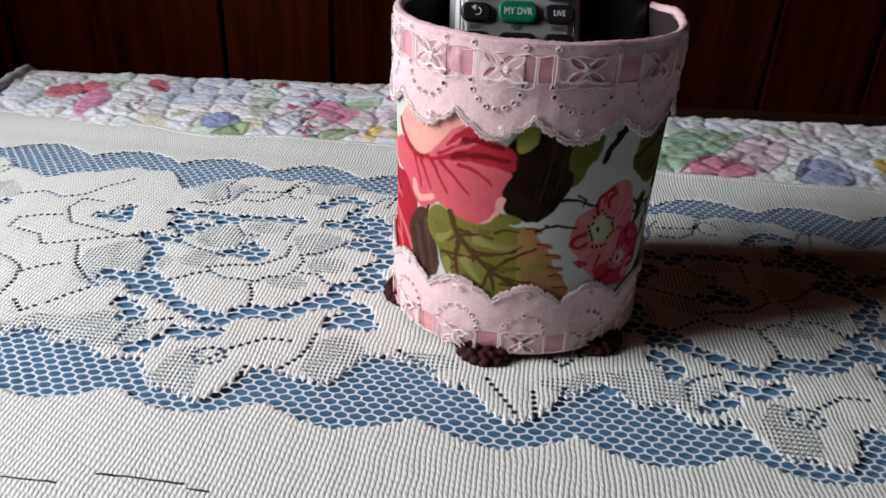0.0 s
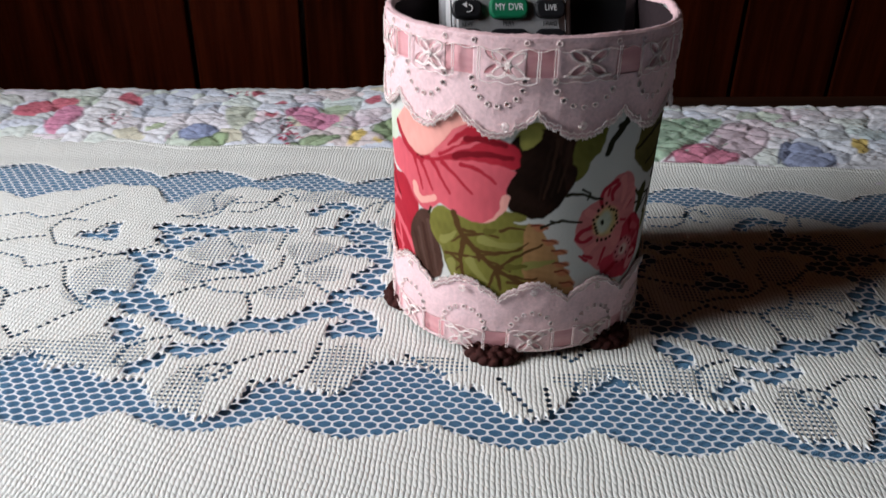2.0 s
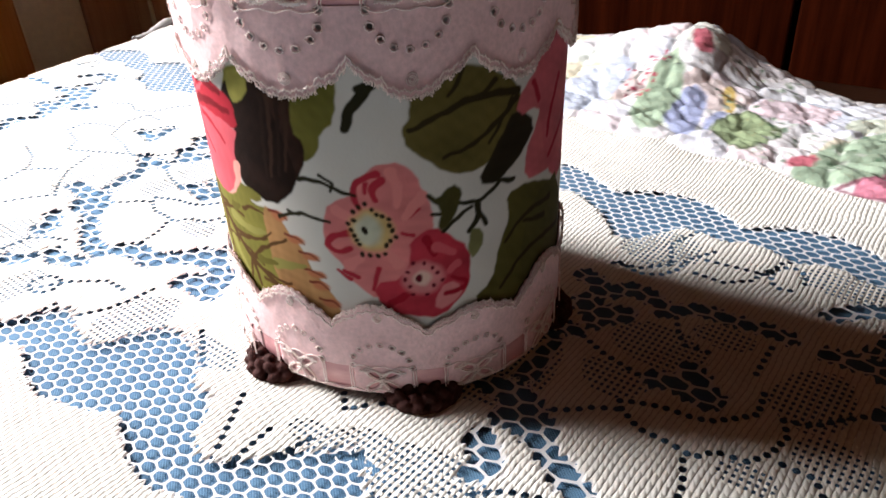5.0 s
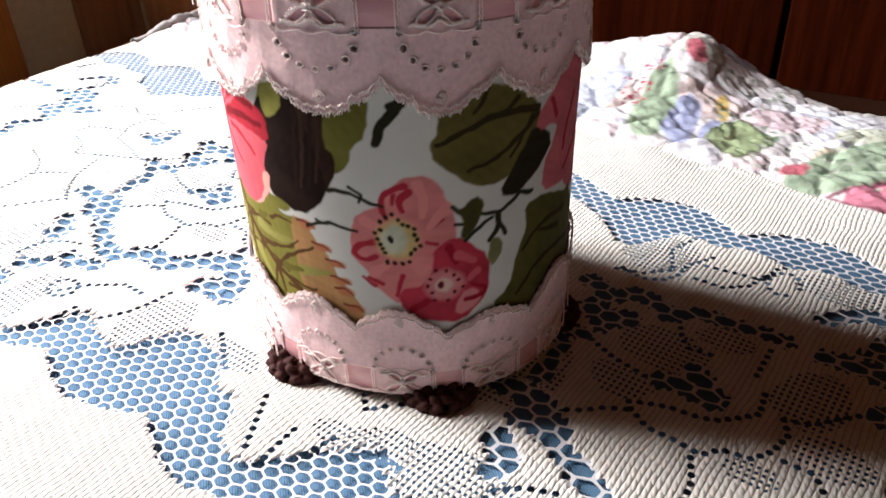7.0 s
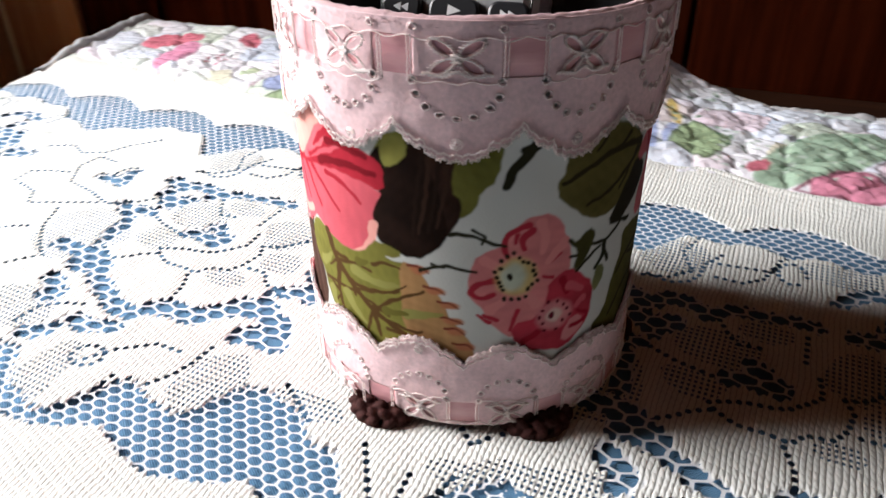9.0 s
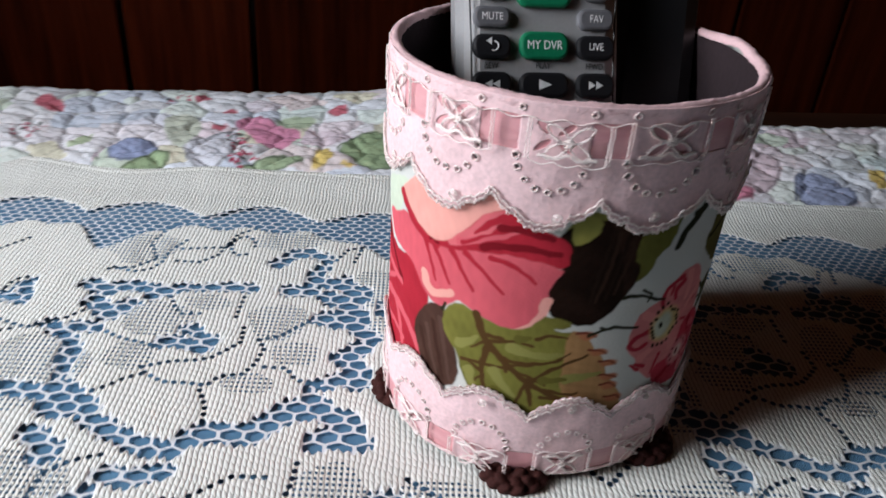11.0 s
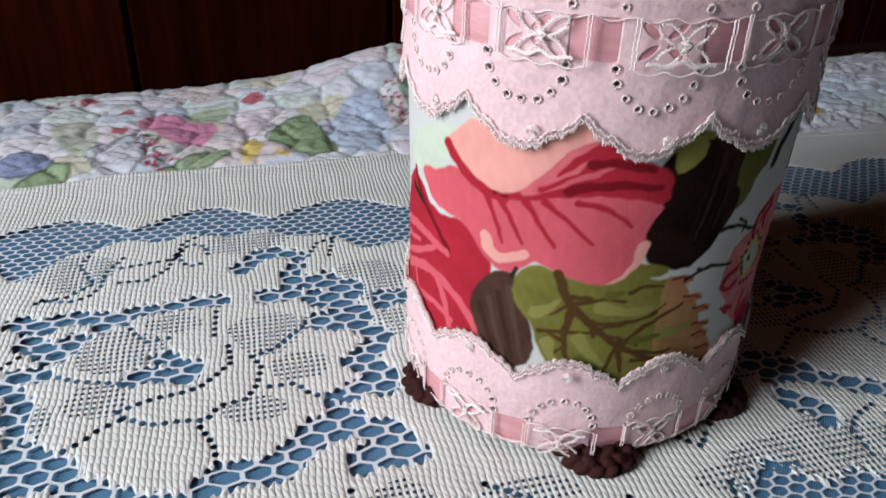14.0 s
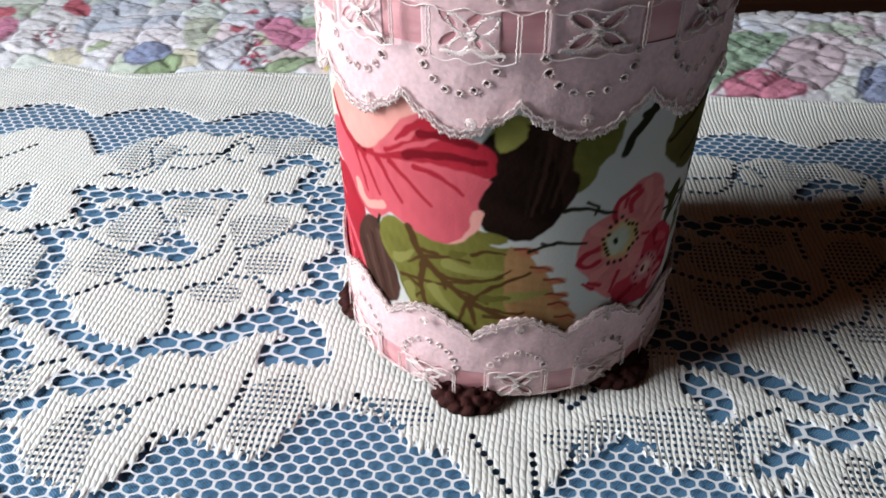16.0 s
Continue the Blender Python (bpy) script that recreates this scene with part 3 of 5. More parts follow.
PATCHES += [
    ((0.40, 0.50, 0.30), [(-181, 595), (-168, 619), (-167, 600)], 0),
    ((0.27, 0.42, 0.28), [(172, 527), (183, 575), (217, 607), (264, 613), (266, 603), (232, 565), (198, 534)], 0),
    ((0.64, 0.50, 0.56), [(238, 567), (267, 603), (284, 596), (291, 572), (255, 527), (242, 548)], 1),
    ((0.64, 0.16, 0.27), [(195, 531), (227, 564), (238, 552), (253, 529), (227, 524)], 1),
    ((0.28, 0.34, 0.54), [(275, 526), (292, 560), (308, 559), (322, 525), (288, 510)], 1),
    ((0.70, 0.50, 0.08), [(345, 562), (360, 566), (346, 537), (339, 542)], 0),
]
PATCHES += [
    ((0.27, 0.42, 0.28), [(79, 578), (81, 650), (101, 614), (104, 558), (93, 552)], 0),
    ((0.27, 0.34, 0.58), [(101, 573), (103, 617), (117, 604), (119, 578), (121, 549), (105, 566)], 0),
    ((0.27, 0.34, 0.58), [(122, 583), (131, 601), (125, 562)], 0),
    ((0.24, 0.36, 0.16), [(127, 567), (132, 595), (143, 601), (151, 592), (164, 586), (153, 556), (146, 549)], 1),
    ((0.58, 0.07, 0.13), [(169, 548), (180, 561), (184, 555), (175, 542)], 0),
    ((0.58, 0.07, 0.13), [(88, 662), (97, 668), (107, 648), (99, 640)], 0),
]
PATCHES += [
    ((0.70, 0.50, 0.08), [(121, 618), (125, 629), (133, 597), (130, 595)], 0),
]
SPRIGS = [(-73, 611), (-73, 586), (-69, 580), (-75, 568), (77, 629), (75, 613), (75, 598), (-214, 621), (-209, 627), (-124, 682), (-70, 604), (-72, 570)]


def build_quilt(step=0.0015):
    xs, ts = np.arange(-0.332, 0.64, step), np.linspace(0, 1, 125)
    X, T = np.meshgrid(xs, ts, indexing="ij")
    lip = 0.536 - 0.114 * (X + 0.0585)
    far = 0.716 - 0.056 * smooth01(X, 0.105, 0.20)
    Y = lip + T * (far - lip)
    Xw, Yw = X + 0.004 * wave_noise(X, Y, 120, 11), Y + 0.004 * wave_noise(X, Y, 120, 12)
    # puffed cells between the quilting lines
    rs = np.random.RandomState(5)
    cell = 0.027
    gx, gy = np.meshgrid(np.arange(-0.36, 0.68, cell), np.arange(0.47, 0.76, cell * 0.8), indexing="ij")
    sx, sy = (gx + rs.uniform(-0.4, 0.4, gx.shape) * cell), (gy + rs.uniform(-0.4, 0.4, gy.shape) * cell * 0.8)
    d1, d2 = np.full(X.shape, 9.0), np.full(X.shape, 9.0)
    which = np.zeros(X.shape, int)
    for i in range(gx.size):
        px, py = sx.flat[i], sy.flat[i]
        i0, i1 = np.searchsorted(xs, (px - 0.04, px + 0.04))
        j0, j1 = 0, len(ts)
        if i1 <= i0:
            continue
        d = np.hypot(Xw[i0:i1, j0:j1] - px, (Yw[i0:i1, j0:j1] - py) * 1.2)
        a, b = d1[i0:i1, j0:j1], d2[i0:i1, j0:j1]
        closer = d < a
        b[:] = np.where(closer, a, np.minimum(b, d))
        a[:] = np.where(closer, d, a)
        which[i0:i1, j0:j1][closer] = i
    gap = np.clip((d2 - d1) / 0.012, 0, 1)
    puff = np.sqrt(np.clip(1 - (1 - gap) ** 2, 0, 1))
    base = -0.0012 + 0.0042 * smooth01(Y - lip, 0.004, 0.045)
    right = X > 0.094
    ridge = np.exp(-np.where(right, ((X - 0.094) / 0.026) ** 2, ((X - 0.094) / 0.075) ** 2) - ((Y - 0.672) / np.where(Y < 0.672, 0.055, 0.030)) ** 2)
    fall = smooth01(Y, far - 0.030, far)
    Z = base + (0.0026 * puff + 0.0020 * np.abs(wave_noise(Xw, Yw, 330, 16)) + 0.0008 * wave_noise(Xw, Yw, 900, 17)) * (0.35 + 0.65 * smooth01(Y - lip, 0.01, 0.04)) + 0.025 * ridge + 0.0018 * wave_noise(X, Y, 60, 14) - 0.010 * fall ** 2
    # the print
    col = np.empty(X.shape + (3,))
    col[:] = (0.80, 0.81, 0.84)
    tint = wave_noise(X, Y, 45, 15)[..., None]
    col = col + np.clip(tint, 0, 1) * np.array([0.02, -0.06, -0.03]) + np.clip(-tint, 0, 1) * np.array([-0.12, -0.05, 0.02])
    pale = (rs.uniform(0, 1, gx.size)[which])[..., None]
    col = np.where(pale > 0.86, col * np.array([0.90, 0.97, 0.88]), np.where(pale < 0.16, col * np.array([1.02, 0.92, 0.94]), np.where((pale > 0.4) & (pale < 0.52), col * np.array([0.90, 0.94, 1.0]), col)))
    soft = [(0.70, 0.60, 0.66), (0.60, 0.68, 0.58), (0.60, 0.66, 0.76), (0.74, 0.66, 0.66), (0.66, 0.70, 0.72), (0.72, 0.70, 0.56)]
    faint = [(c, [(rs.uniform(-0.32, 0.6), rs.uniform(0.555, 0.70), rs.uniform(12, 24), rs.uniform(7, 14), rs.uniform(-0.5, 0.9)) for _ in range(8)]) for c in soft]
    for colour, rows in faint:
        for cx, cy, rx, ry, turn in rows:
            c, s = math.cos(turn), math.sin(turn)
            a, b = (Xw - cx) * 1000, (Yw - cy) * 1000
            p, q = (a * c + b * s) / rx / 1.2, (-a * s + b * c) / ry / 1.45
            col[np.abs(p + 0.25 * q) ** 1.15 + np.abs(q) ** 1.25 < 1] = colour
    cloth = Print([0, 1], [0, 1], (0, 0, 0))
    cloth.S, cloth.Z, cloth.c, cloth.soft = X * 1000, Y * 1000, col, 1.1
    cloth.Sw, cloth.Zw = cloth.S + 1.2 * wave_noise(X, Y, 300, 71), cloth.Z + 1.2 * wave_noise(X, Y, 300, 72)
    for i, (colour, outline, hem) in enumerate(PATCHES):
        colour = tuple(0.84 * k + 0.11 for k in colour)
        cloth.area(outline, colour, 0.22, 30 + i, 0.8)
        if hem:
            cloth.stroke(outline + outline[:1], 1.5, tuple(0.4 * k for k in colour), 0.0)
    # pale flowers printed on the green patches, dark and red blossom sprigs on the white
    for cx, cy in [(rs.uniform(150, 250), rs.uniform(545, 600)) for _ in range(60)] + [(rs.uniform(118, 160), rs.uniform(600, 665)) for _ in range(40)]:
        cloth.spot(cx, cy, rs.uniform(1.2, 2.4), rs.uniform(1.0, 1.8), (0.55, 0.64, 0.56) if rs.uniform() < 0.6 else (0.10, 0.20, 0.12), 0.8)
    for cx, cy in SPRIGS:
        for k in range(13):
            cloth.spot(cx + rs.normal(0, 5), cy + rs.normal(0, 7), rs.uniform(0.9, 1.9), rs.uniform(0.9, 1.6), (0.45, 0.03, 0.09) if k % 3 else (0.08, 0.10, 0.09), 0.6)
    col = cloth.c
    # shade put into the print: a quarter darker in creases between the puffed cells
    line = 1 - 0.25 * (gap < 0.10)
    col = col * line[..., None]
    nx, ny = X.shape
    idx = np.arange(nx * ny).reshape(nx, ny)
    quads = np.stack([idx[:-1, :-1], idx[1:, :-1], idx[1:, 1:], idx[:-1, 1:]], -1).reshape(-1, 4)
    root = tagged(new("quilt"), "puffy patchwork quilt in white, pink, blue and green", "quilt")
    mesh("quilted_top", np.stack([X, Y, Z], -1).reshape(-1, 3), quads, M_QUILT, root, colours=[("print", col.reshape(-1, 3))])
    # rolled binding round the outer edge
    lines = [np.column_stack([xs, Y[:, -1], Z[:, -1] - 0.001]), np.column_stack([X[0], Y[0], Z[0]])]
    v, q = tubes(lines, 0.0042, 8)
    mesh("binding", v, q, plain("grey_white_binding", (0.45, 0.45, 0.45), 0.85, grain=500), root, "grey-white cotton binding")
    return root


build_quilt()

# ---- the fabric-covered canister ----
CX, CY = 0.065, 0.368
RAD = 0.0588
ARC = 2 * math.pi * 58.8
LOBES = 12
PITCH = ARC / LOBES


def taper(z):
    """Radius in metres of the canister at the height z in metres."""
    return RAD + 0.0016 * smooth01(z, 0.03, 0.14)


def flattened(a):
    """The canister is pressed a little flat in front: the share of its radius at the angle a, 0 facing -y."""
    return 1 - 0.06 * np.exp(-((np.asarray(a) - 0.1) / 0.75) ** 2)


def wrap(s, z, out=0.0):
    """Arc length s and height z, in mm, to a place on the canister; s = 0 faces -y, out is mm off the surface."""
    a = np.asarray(s) / 58.8
    zz = np.asarray(z) / 1000
    r = taper(zz) * flattened(a) + np.asarray(out) / 1000
    return np.stack([r * np.sin(a), -r * np.cos(a), zz + 0 * a], -1)


def rose_print(p):
    pink, red, deep, peach = (0.585, 0.100, 0.125), (0.36, 0.020, 0.034), (0.17, 0.008, 0.014), (0.74, 0.34, 0.29)
    olive, moss, ink = (0.150, 0.150, 0.028), (0.052, 0.048, 0.014), (0.022, 0.020, 0.010)
    # faded green in the ground cloth
    p.area([(-98, 93), (-98, 82), (-85, 84), (-77, 88), (-74, 96), (-67, 106)], (0.52, 0.58, 0.46), 0.1, 1, 0.2)
    # dark heart and olive leaf beside the rose
    p.area([(-14, 107), (-3, 111), (2, 106), (-5, 95), (-11, 94)], (0.20, 0.19, 0.045), 0.25, 9, 0.2)
    p.area([(9, 107), (16, 110), (26, 111), (24, 97), (19, 94), (18, 88), (12, 84), (8, 87)], (0.13, 0.125, 0.028), 0.25, 9, 0.2)
    p.area([(-1, 109), (11, 107), (9, 93), (13, 90), (11, 82), (5, 75), (-2, 72), (-9, 75), (-10, 89), (-8, 98)], (0.026, 0.012, 0.008), 0.35, 10, 1.0)
    p.area([(-15, 100), (-12, 104), (-5, 107), (1, 106), (7, 89), (9, 79), (5, 73), (-2, 69), (-12, 72), (-17, 78), (-16, 83), (-11, 89)], (0.013, 0.006, 0.004), 0.5, 10, 0.8)
    p.area([(-12, 107), (-5, 109), (-2, 105), (-7, 99), (-11, 99)], (0.25, 0.24, 0.06), 0.2, 11, 0.2)
    p.stroke([(2, 104), (0, 93), (-2, 77)], 1.6, (0.018, 0.009, 0.006), 0.4)
    p.stroke([(4, 103), (3, 93), (0, 78)], 1.6, (0.034, 0.017, 0.011), 0.4)
    p.stroke([(7, 102), (6, 94), (3, 79)], 1.6, (0.018, 0.009, 0.006), 0.4)
    p.stroke([(9, 101), (9, 94), (6, 81)], 1.6, (0.034, 0.017, 0.011), 0.4)
    # curled red bud
    p.area([(-100, 80), (-114, 57), (-114, 46), (-114, 30), (-93, 31), (-77, 31), (-65, 36), (-57, 39), (-59, 54), (-57, 64), (-62, 73), (-67, 76), (-82, 73), (-90, 80)], red, 0.14, 2, 0.2)
    p.stroke([(-95, 81), (-91, 75), (-82, 70), (-74, 63)], 3.0, deep, 0.5)
    p.stroke([(-97, 75), (-89, 73)], 3.0, ink, 0.6)
    p.stroke([(-114, 56), (-94, 63), (-83, 63), (-75, 62)], 3.4, pink, 0.25)
    p.stroke([(-114, 43), (-94, 53), (-81, 61)], 2.4, pink, 0.25)
    p.stroke([(-114, 38), (-89, 51), (-79, 52), (-70, 49), (-64, 44), (-59, 38)], 3.6, pink, 0.25)
    p.stroke([(-80, 51), (-76, 46), (-72, 34)], 3.2, pink, 0.25)
    p.stroke([(-114, 31), (-89, 40), (-79, 41), (-72, 39)], 2.6, pink, 0.25)
    p.stroke([(-96, 46), (-93, 39)], 2.0, pink, 0.25)
    p.stroke([(-111, 52), (-92, 58)], 2.0, pink, 0.25)
    # brown shadow under the rose
    p.area([(-65, 51), (-58, 63), (-51, 66), (-49, 58), (-45, 50), (-43, 43), (-44, 36), (-49, 32), (-57, 34), (-61, 41)], (0.062, 0.030, 0.022), 0.3, 11, 0.4)
    p.stroke([(-61, 51), (-58, 43), (-54, 35)], 2.0, (0.045, 0.020, 0.014), 0.5)
    p.stroke([(-58, 54), (-55, 44), (-52, 36)], 2.0, (0.085, 0.045, 0.034), 0.5)
    p.stroke([(-55, 57), (-52, 46), (-49, 36)], 2.0, (0.045, 0.020, 0.014), 0.5)
    p.stroke([(-52, 60), (-49, 47), (-46, 36)], 2.0, (0.085, 0.045, 0.034), 0.5)
    # rose: red folds, peach crown, broad pink petal
    p.area([(-76, 97), (-73, 93), (-61, 88), (-55, 86), (-46, 89), (-34, 90), (-20, 91), (-11, 90), (-11, 98), (-15, 101), (-23, 104), (-31, 108), (-48, 105), (-67, 106)], red, 0.2, 6, 0.2)
    p.area([(-90, 85), (-77, 88), (-73, 92), (-65, 88), (-56, 86), (-46, 89), (-33, 92), (-22, 92), (-13, 90), (-12, 89), (-15, 85), (-16, 81), (-16, 75), (-20, 68), (-25, 65), (-31, 66), (-37, 68), (-43, 70), (-45, 71), (-48, 68), (-51, 65), (-56, 65), (-60, 67), (-63, 71), (-67, 75), (-73, 76), (-81, 76), (-86, 80)], pink, 0.14, 5, 0.2)
    p.area([(-76, 98), (-72, 102), (-65, 108), (-51, 108), (-39, 112), (-30, 109), (-38, 105), (-43, 99), (-45, 96), (-51, 90), (-59, 88), (-65, 89), (-71, 92)], peach, 0.12, 8, 0.2)
    p.area([(-52, 89), (-46, 95), (-42, 99), (-38, 105), (-29, 108), (-32, 105), (-37, 97), (-43, 92)], (0.62, 0.13, 0.15), 0.15, 7, 0.2)
    p.stroke([(-30, 106), (-35, 103), (-39, 99), (-41, 97)], 3.2, red, 0.8)
    p.stroke([(-46, 92), (-38, 96), (-32, 98), (-27, 101)], 2.6, pink, 0.7)
    p.stroke([(-33, 101), (-27, 102), (-17, 100)], 2.6, deep, 0.3)
    p.stroke([(-38, 93), (-28, 96), (-14, 95)], 2.8, deep, 0.3)
    p.stroke([(-45, 92), (-41, 95), (-36, 98)], 1.6, red, 0.7)
    p.stroke([(-75, 97), (-70, 92), (-62, 88), (-55, 87)], 3.4, red, 0.3)
    p.stroke([(-58, 88), (-54, 88)], 1.4, deep, 0.5)
    p.stroke([(-61, 88), (-58, 82), (-55, 74)], 2.1, red, 0.6)
    p.stroke([(-57, 87), (-53, 83), (-49, 75)], 2.1, red, 0.6)
    p.stroke([(-49, 88), (-45, 83), (-40, 76)], 2.1, red, 0.6)
    p.stroke([(-44, 89), (-38, 85), (-30, 78)], 2.1, red, 0.6)
    p.stroke([(-35, 90), (-27, 89), (-20, 84)], 2.1, red, 0.6)
    p.stroke([(-60, 74), (-59, 70), (-55, 68), (-48, 72)], 3.6, peach, 0.3)
    p.stroke([(-16, 78), (-17, 70), (-24, 65)], 3.4, peach, 0.4)
    p.stroke([(-51, 64), (-50, 67)], 1.6, ink, 0.4)
    # large leaf with a rusty toothed edge
    p.area([(-51, 58), (-50, 65), (-45, 70), (-38, 68), (-31, 66), (-24, 65), (-18, 69), (-15, 73), (-4, 69), (-15, 67), (-2, 66), (3, 59), (8, 54), (9, 48), (15, 42), (17, 35), (17, 31), (1, 30), (2, 35), (-7, 32), (-17, 31), (-31, 34), (-37, 35), (-41, 41), (-44, 50), (-47, 53)], (0.165, 0.155, 0.034), 0.25, 12, 0.2)
    p.area([(-7, 67), (-1, 66), (3, 59), (8, 54), (9, 47), (15, 42), (18, 35), (17, 30), (5, 31), (-1, 36), (-7, 43), (-7, 54)], (0.36, 0.20, 0.085), 0.3, 13, 0.2)
    p.spot(0, 65, 3.2, 1.6, (0.40, 0.15, 0.075))
    p.stroke([(-4, 66), (0, 66), (3, 64)], 0.9, (0.15, 0.03, 0.02))
    p.spot(5, 58, 3.2, 1.6, (0.40, 0.15, 0.075))
    p.stroke([(1, 59), (5, 59), (8, 57)], 0.9, (0.15, 0.03, 0.02))
    p.spot(10, 53, 3.2, 1.6, (0.40, 0.15, 0.075))
    p.stroke([(6, 54), (10, 54), (13, 52)], 0.9, (0.15, 0.03, 0.02))
    p.spot(11, 47, 3.2, 1.6, (0.40, 0.15, 0.075))
    p.stroke([(7, 48), (11, 48), (14, 46)], 0.9, (0.15, 0.03, 0.02))
    p.spot(12, 43, 3.2, 1.6, (0.40, 0.15, 0.075))
    p.stroke([(8, 44), (12, 44), (15, 42)], 0.9, (0.15, 0.03, 0.02))
    p.spot(15, 37, 3.2, 1.6, (0.40, 0.15, 0.075))
    p.stroke([(11, 38), (15, 38), (18, 36)], 0.9, (0.15, 0.03, 0.02))
    p.stroke([(-38, 68), (-34, 58), (-28, 53), (-18, 44), (3, 34)], 3.0, (0.080, 0.040, 0.014), 0.5)
    p.stroke([(-33, 56), (-35, 47), (-32, 36)], 2.6, (0.080, 0.040, 0.014), 0.5)
    p.stroke([(-35, 46), (-40, 48)], 1.6, (0.080, 0.040, 0.014), 0.5)
    p.stroke([(-34, 44), (-37, 40)], 1.4, (0.080, 0.040, 0.014), 0.5)
    p.stroke([(-28, 53), (-18, 52), (-8, 55)], 1.8, (0.080, 0.040, 0.014), 0.5)
    p.stroke([(-33, 61), (-28, 61)], 1.8, (0.080, 0.040, 0.014), 0.5)
    p.stroke([(-32, 59), (-25, 61), (-18, 60)], 1.6, (0.080, 0.040, 0.014), 0.5)
    p.stroke([(-18, 44), (-13, 49), (-9, 52), (1, 57)], 1.8, (0.080, 0.040, 0.014), 0.5)
    p.stroke([(-18, 44), (-16, 35)], 2.2, (0.080, 0.040, 0.014), 0.5)
    p.stroke([(-27, 53), (-26, 48)], 2.2, (0.080, 0.040, 0.014), 0.5)
    p.stroke([(-17, 63), (-13, 65), (-7, 64)], 1.4, (0.080, 0.040, 0.014), 0.5)
    p.stroke([(-12, 42), (-3, 40), (0, 41)], 1.6, (0.080, 0.040, 0.014), 0.5)
    p.stroke([(-34, 58), (-39, 54)], 1.2, (0.080, 0.040, 0.014), 0.5)
    p.stroke([(-42, 48), (-24, 50), (-12, 44)], 1.4, (0.080, 0.040, 0.014), 0.5)
    p.stroke([(-24, 51), (-10, 54), (-5, 58)], 1.2, (0.080, 0.040, 0.014), 0.5)
    p.stroke([(-18, 46), (-22, 32)], 1.6, (0.080, 0.040, 0.014), 0.5)
    p.stroke([(-13, 39), (2, 37)], 1.3, (0.080, 0.040, 0.014), 0.5)
    p.stroke([(-43, 54), (-40, 56), (-37, 59)], 4.2, (0.235, 0.225, 0.065), 0.7)
    p.stroke([(-25, 58), (-17, 56), (-8, 57)], 4.2, (0.235, 0.225, 0.065), 0.7)
    p.stroke([(-39, 44), (-38, 40), (-35, 36)], 4.2, (0.235, 0.225, 0.065), 0.7)
    p.stroke([(-30, 47), (-27, 42), (-22, 38)], 4.2, (0.235, 0.225, 0.065), 0.7)
    p.stroke([(-5, 47), (1, 48), (7, 49)], 4.2, (0.235, 0.225, 0.065), 0.7)
    p.stroke([(-23, 62), (-19, 63)], 3.6, (0.115, 0.105, 0.022), 0.7)
    p.stroke([(-13, 46), (-5, 47)], 3.6, (0.115, 0.105, 0.022), 0.7)
    p.stroke([(-29, 39), (-23, 35)], 3.6, (0.115, 0.105, 0.022), 0.7)
    # two small blossoms
    p.area([(27, 75), (28, 80), (35, 85), (41, 85), (45, 81), (46, 76), (49, 71), (49, 62), (43, 56), (41, 48), (35, 46), (31, 40), (26, 44), (23, 47), (21, 52), (16, 57), (16, 62), (17, 70), (22, 74)], (0.58, 0.19, 0.19), 0.2, 14, 0.2)
    p.area([(42, 60), (49, 64), (54, 60), (60, 55), (60, 44), (57, 38), (50, 32), (40, 34), (32, 37), (30, 46), (39, 47), (42, 54)], (0.40, 0.035, 0.055), 0.25, 15, 0.2)
    p.area([(48, 34), (57, 38), (56, 44), (50, 43)], (0.58, 0.20, 0.21), 0.1, 3, 0.2)
    p.stroke([(34, 82), (30, 81), (26, 77), (28, 71)], 2.2, (0.38, 0.028, 0.045), 0.3)
    p.stroke([(35, 80), (32, 77), (33, 74)], 2.4, (0.38, 0.028, 0.045), 0.3)
    p.stroke([(31, 79), (30, 76)], 1.6, (0.38, 0.028, 0.045), 0.3)
    p.stroke([(25, 63), (19, 62), (16, 59), (19, 56), (24, 58)], 2.2, (0.38, 0.028, 0.045), 0.3)
    p.stroke([(25, 48), (21, 50)], 1.8, (0.38, 0.028, 0.045), 0.3)
    p.stroke([(23, 47), (19, 50)], 1.4, (0.38, 0.028, 0.045), 0.3)
    p.stroke([(45, 70), (42, 68)], 1.4, (0.38, 0.028, 0.045), 0.3)
    p.stroke([(43, 62), (40, 63)], 1.4, (0.38, 0.028, 0.045), 0.3)
    p.stroke([(32, 51), (30, 44)], 1.6, (0.38, 0.028, 0.045), 0.3)
    p.stroke([(38, 82), (40, 77), (39, 72)], 4, (0.64, 0.23, 0.22), 0.5)
    p.stroke([(21, 70), (25, 68)], 4, (0.64, 0.23, 0.22), 0.5)
    p.stroke([(23, 52), (27, 55)], 4, (0.64, 0.23, 0.22), 0.5)
    p.stroke([(46, 74), (41, 68)], 4, (0.64, 0.23, 0.22), 0.5)
    p.stroke([(38, 53), (35, 57)], 4, (0.64, 0.23, 0.22), 0.5)
    p.stroke([(52, 40), (58, 41), (59, 43), (54, 46)], 1.8, (0.28, 0.012, 0.025), 0.4)
    p.stroke([(47, 60), (49, 55)], 3.0, (0.28, 0.012, 0.025), 0.4)
    p.stroke([(35, 39), (41, 42)], 3.0, (0.28, 0.012, 0.025), 0.4)
    p.stroke([(50, 57), (55, 54)], 3.4, (0.52, 0.09, 0.11), 0.5)
    p.stroke([(56, 50), (53, 48)], 3.0, (0.52, 0.09, 0.11), 0.5)
    p.spot(31, 64, 6.6, 7.0, (0.54, 0.40, 0.17), 1.6, 0.2)
    p.spot(30, 64, 4.2, 4.8, (0.46, 0.50, 0.40), 1.4, 0.2)
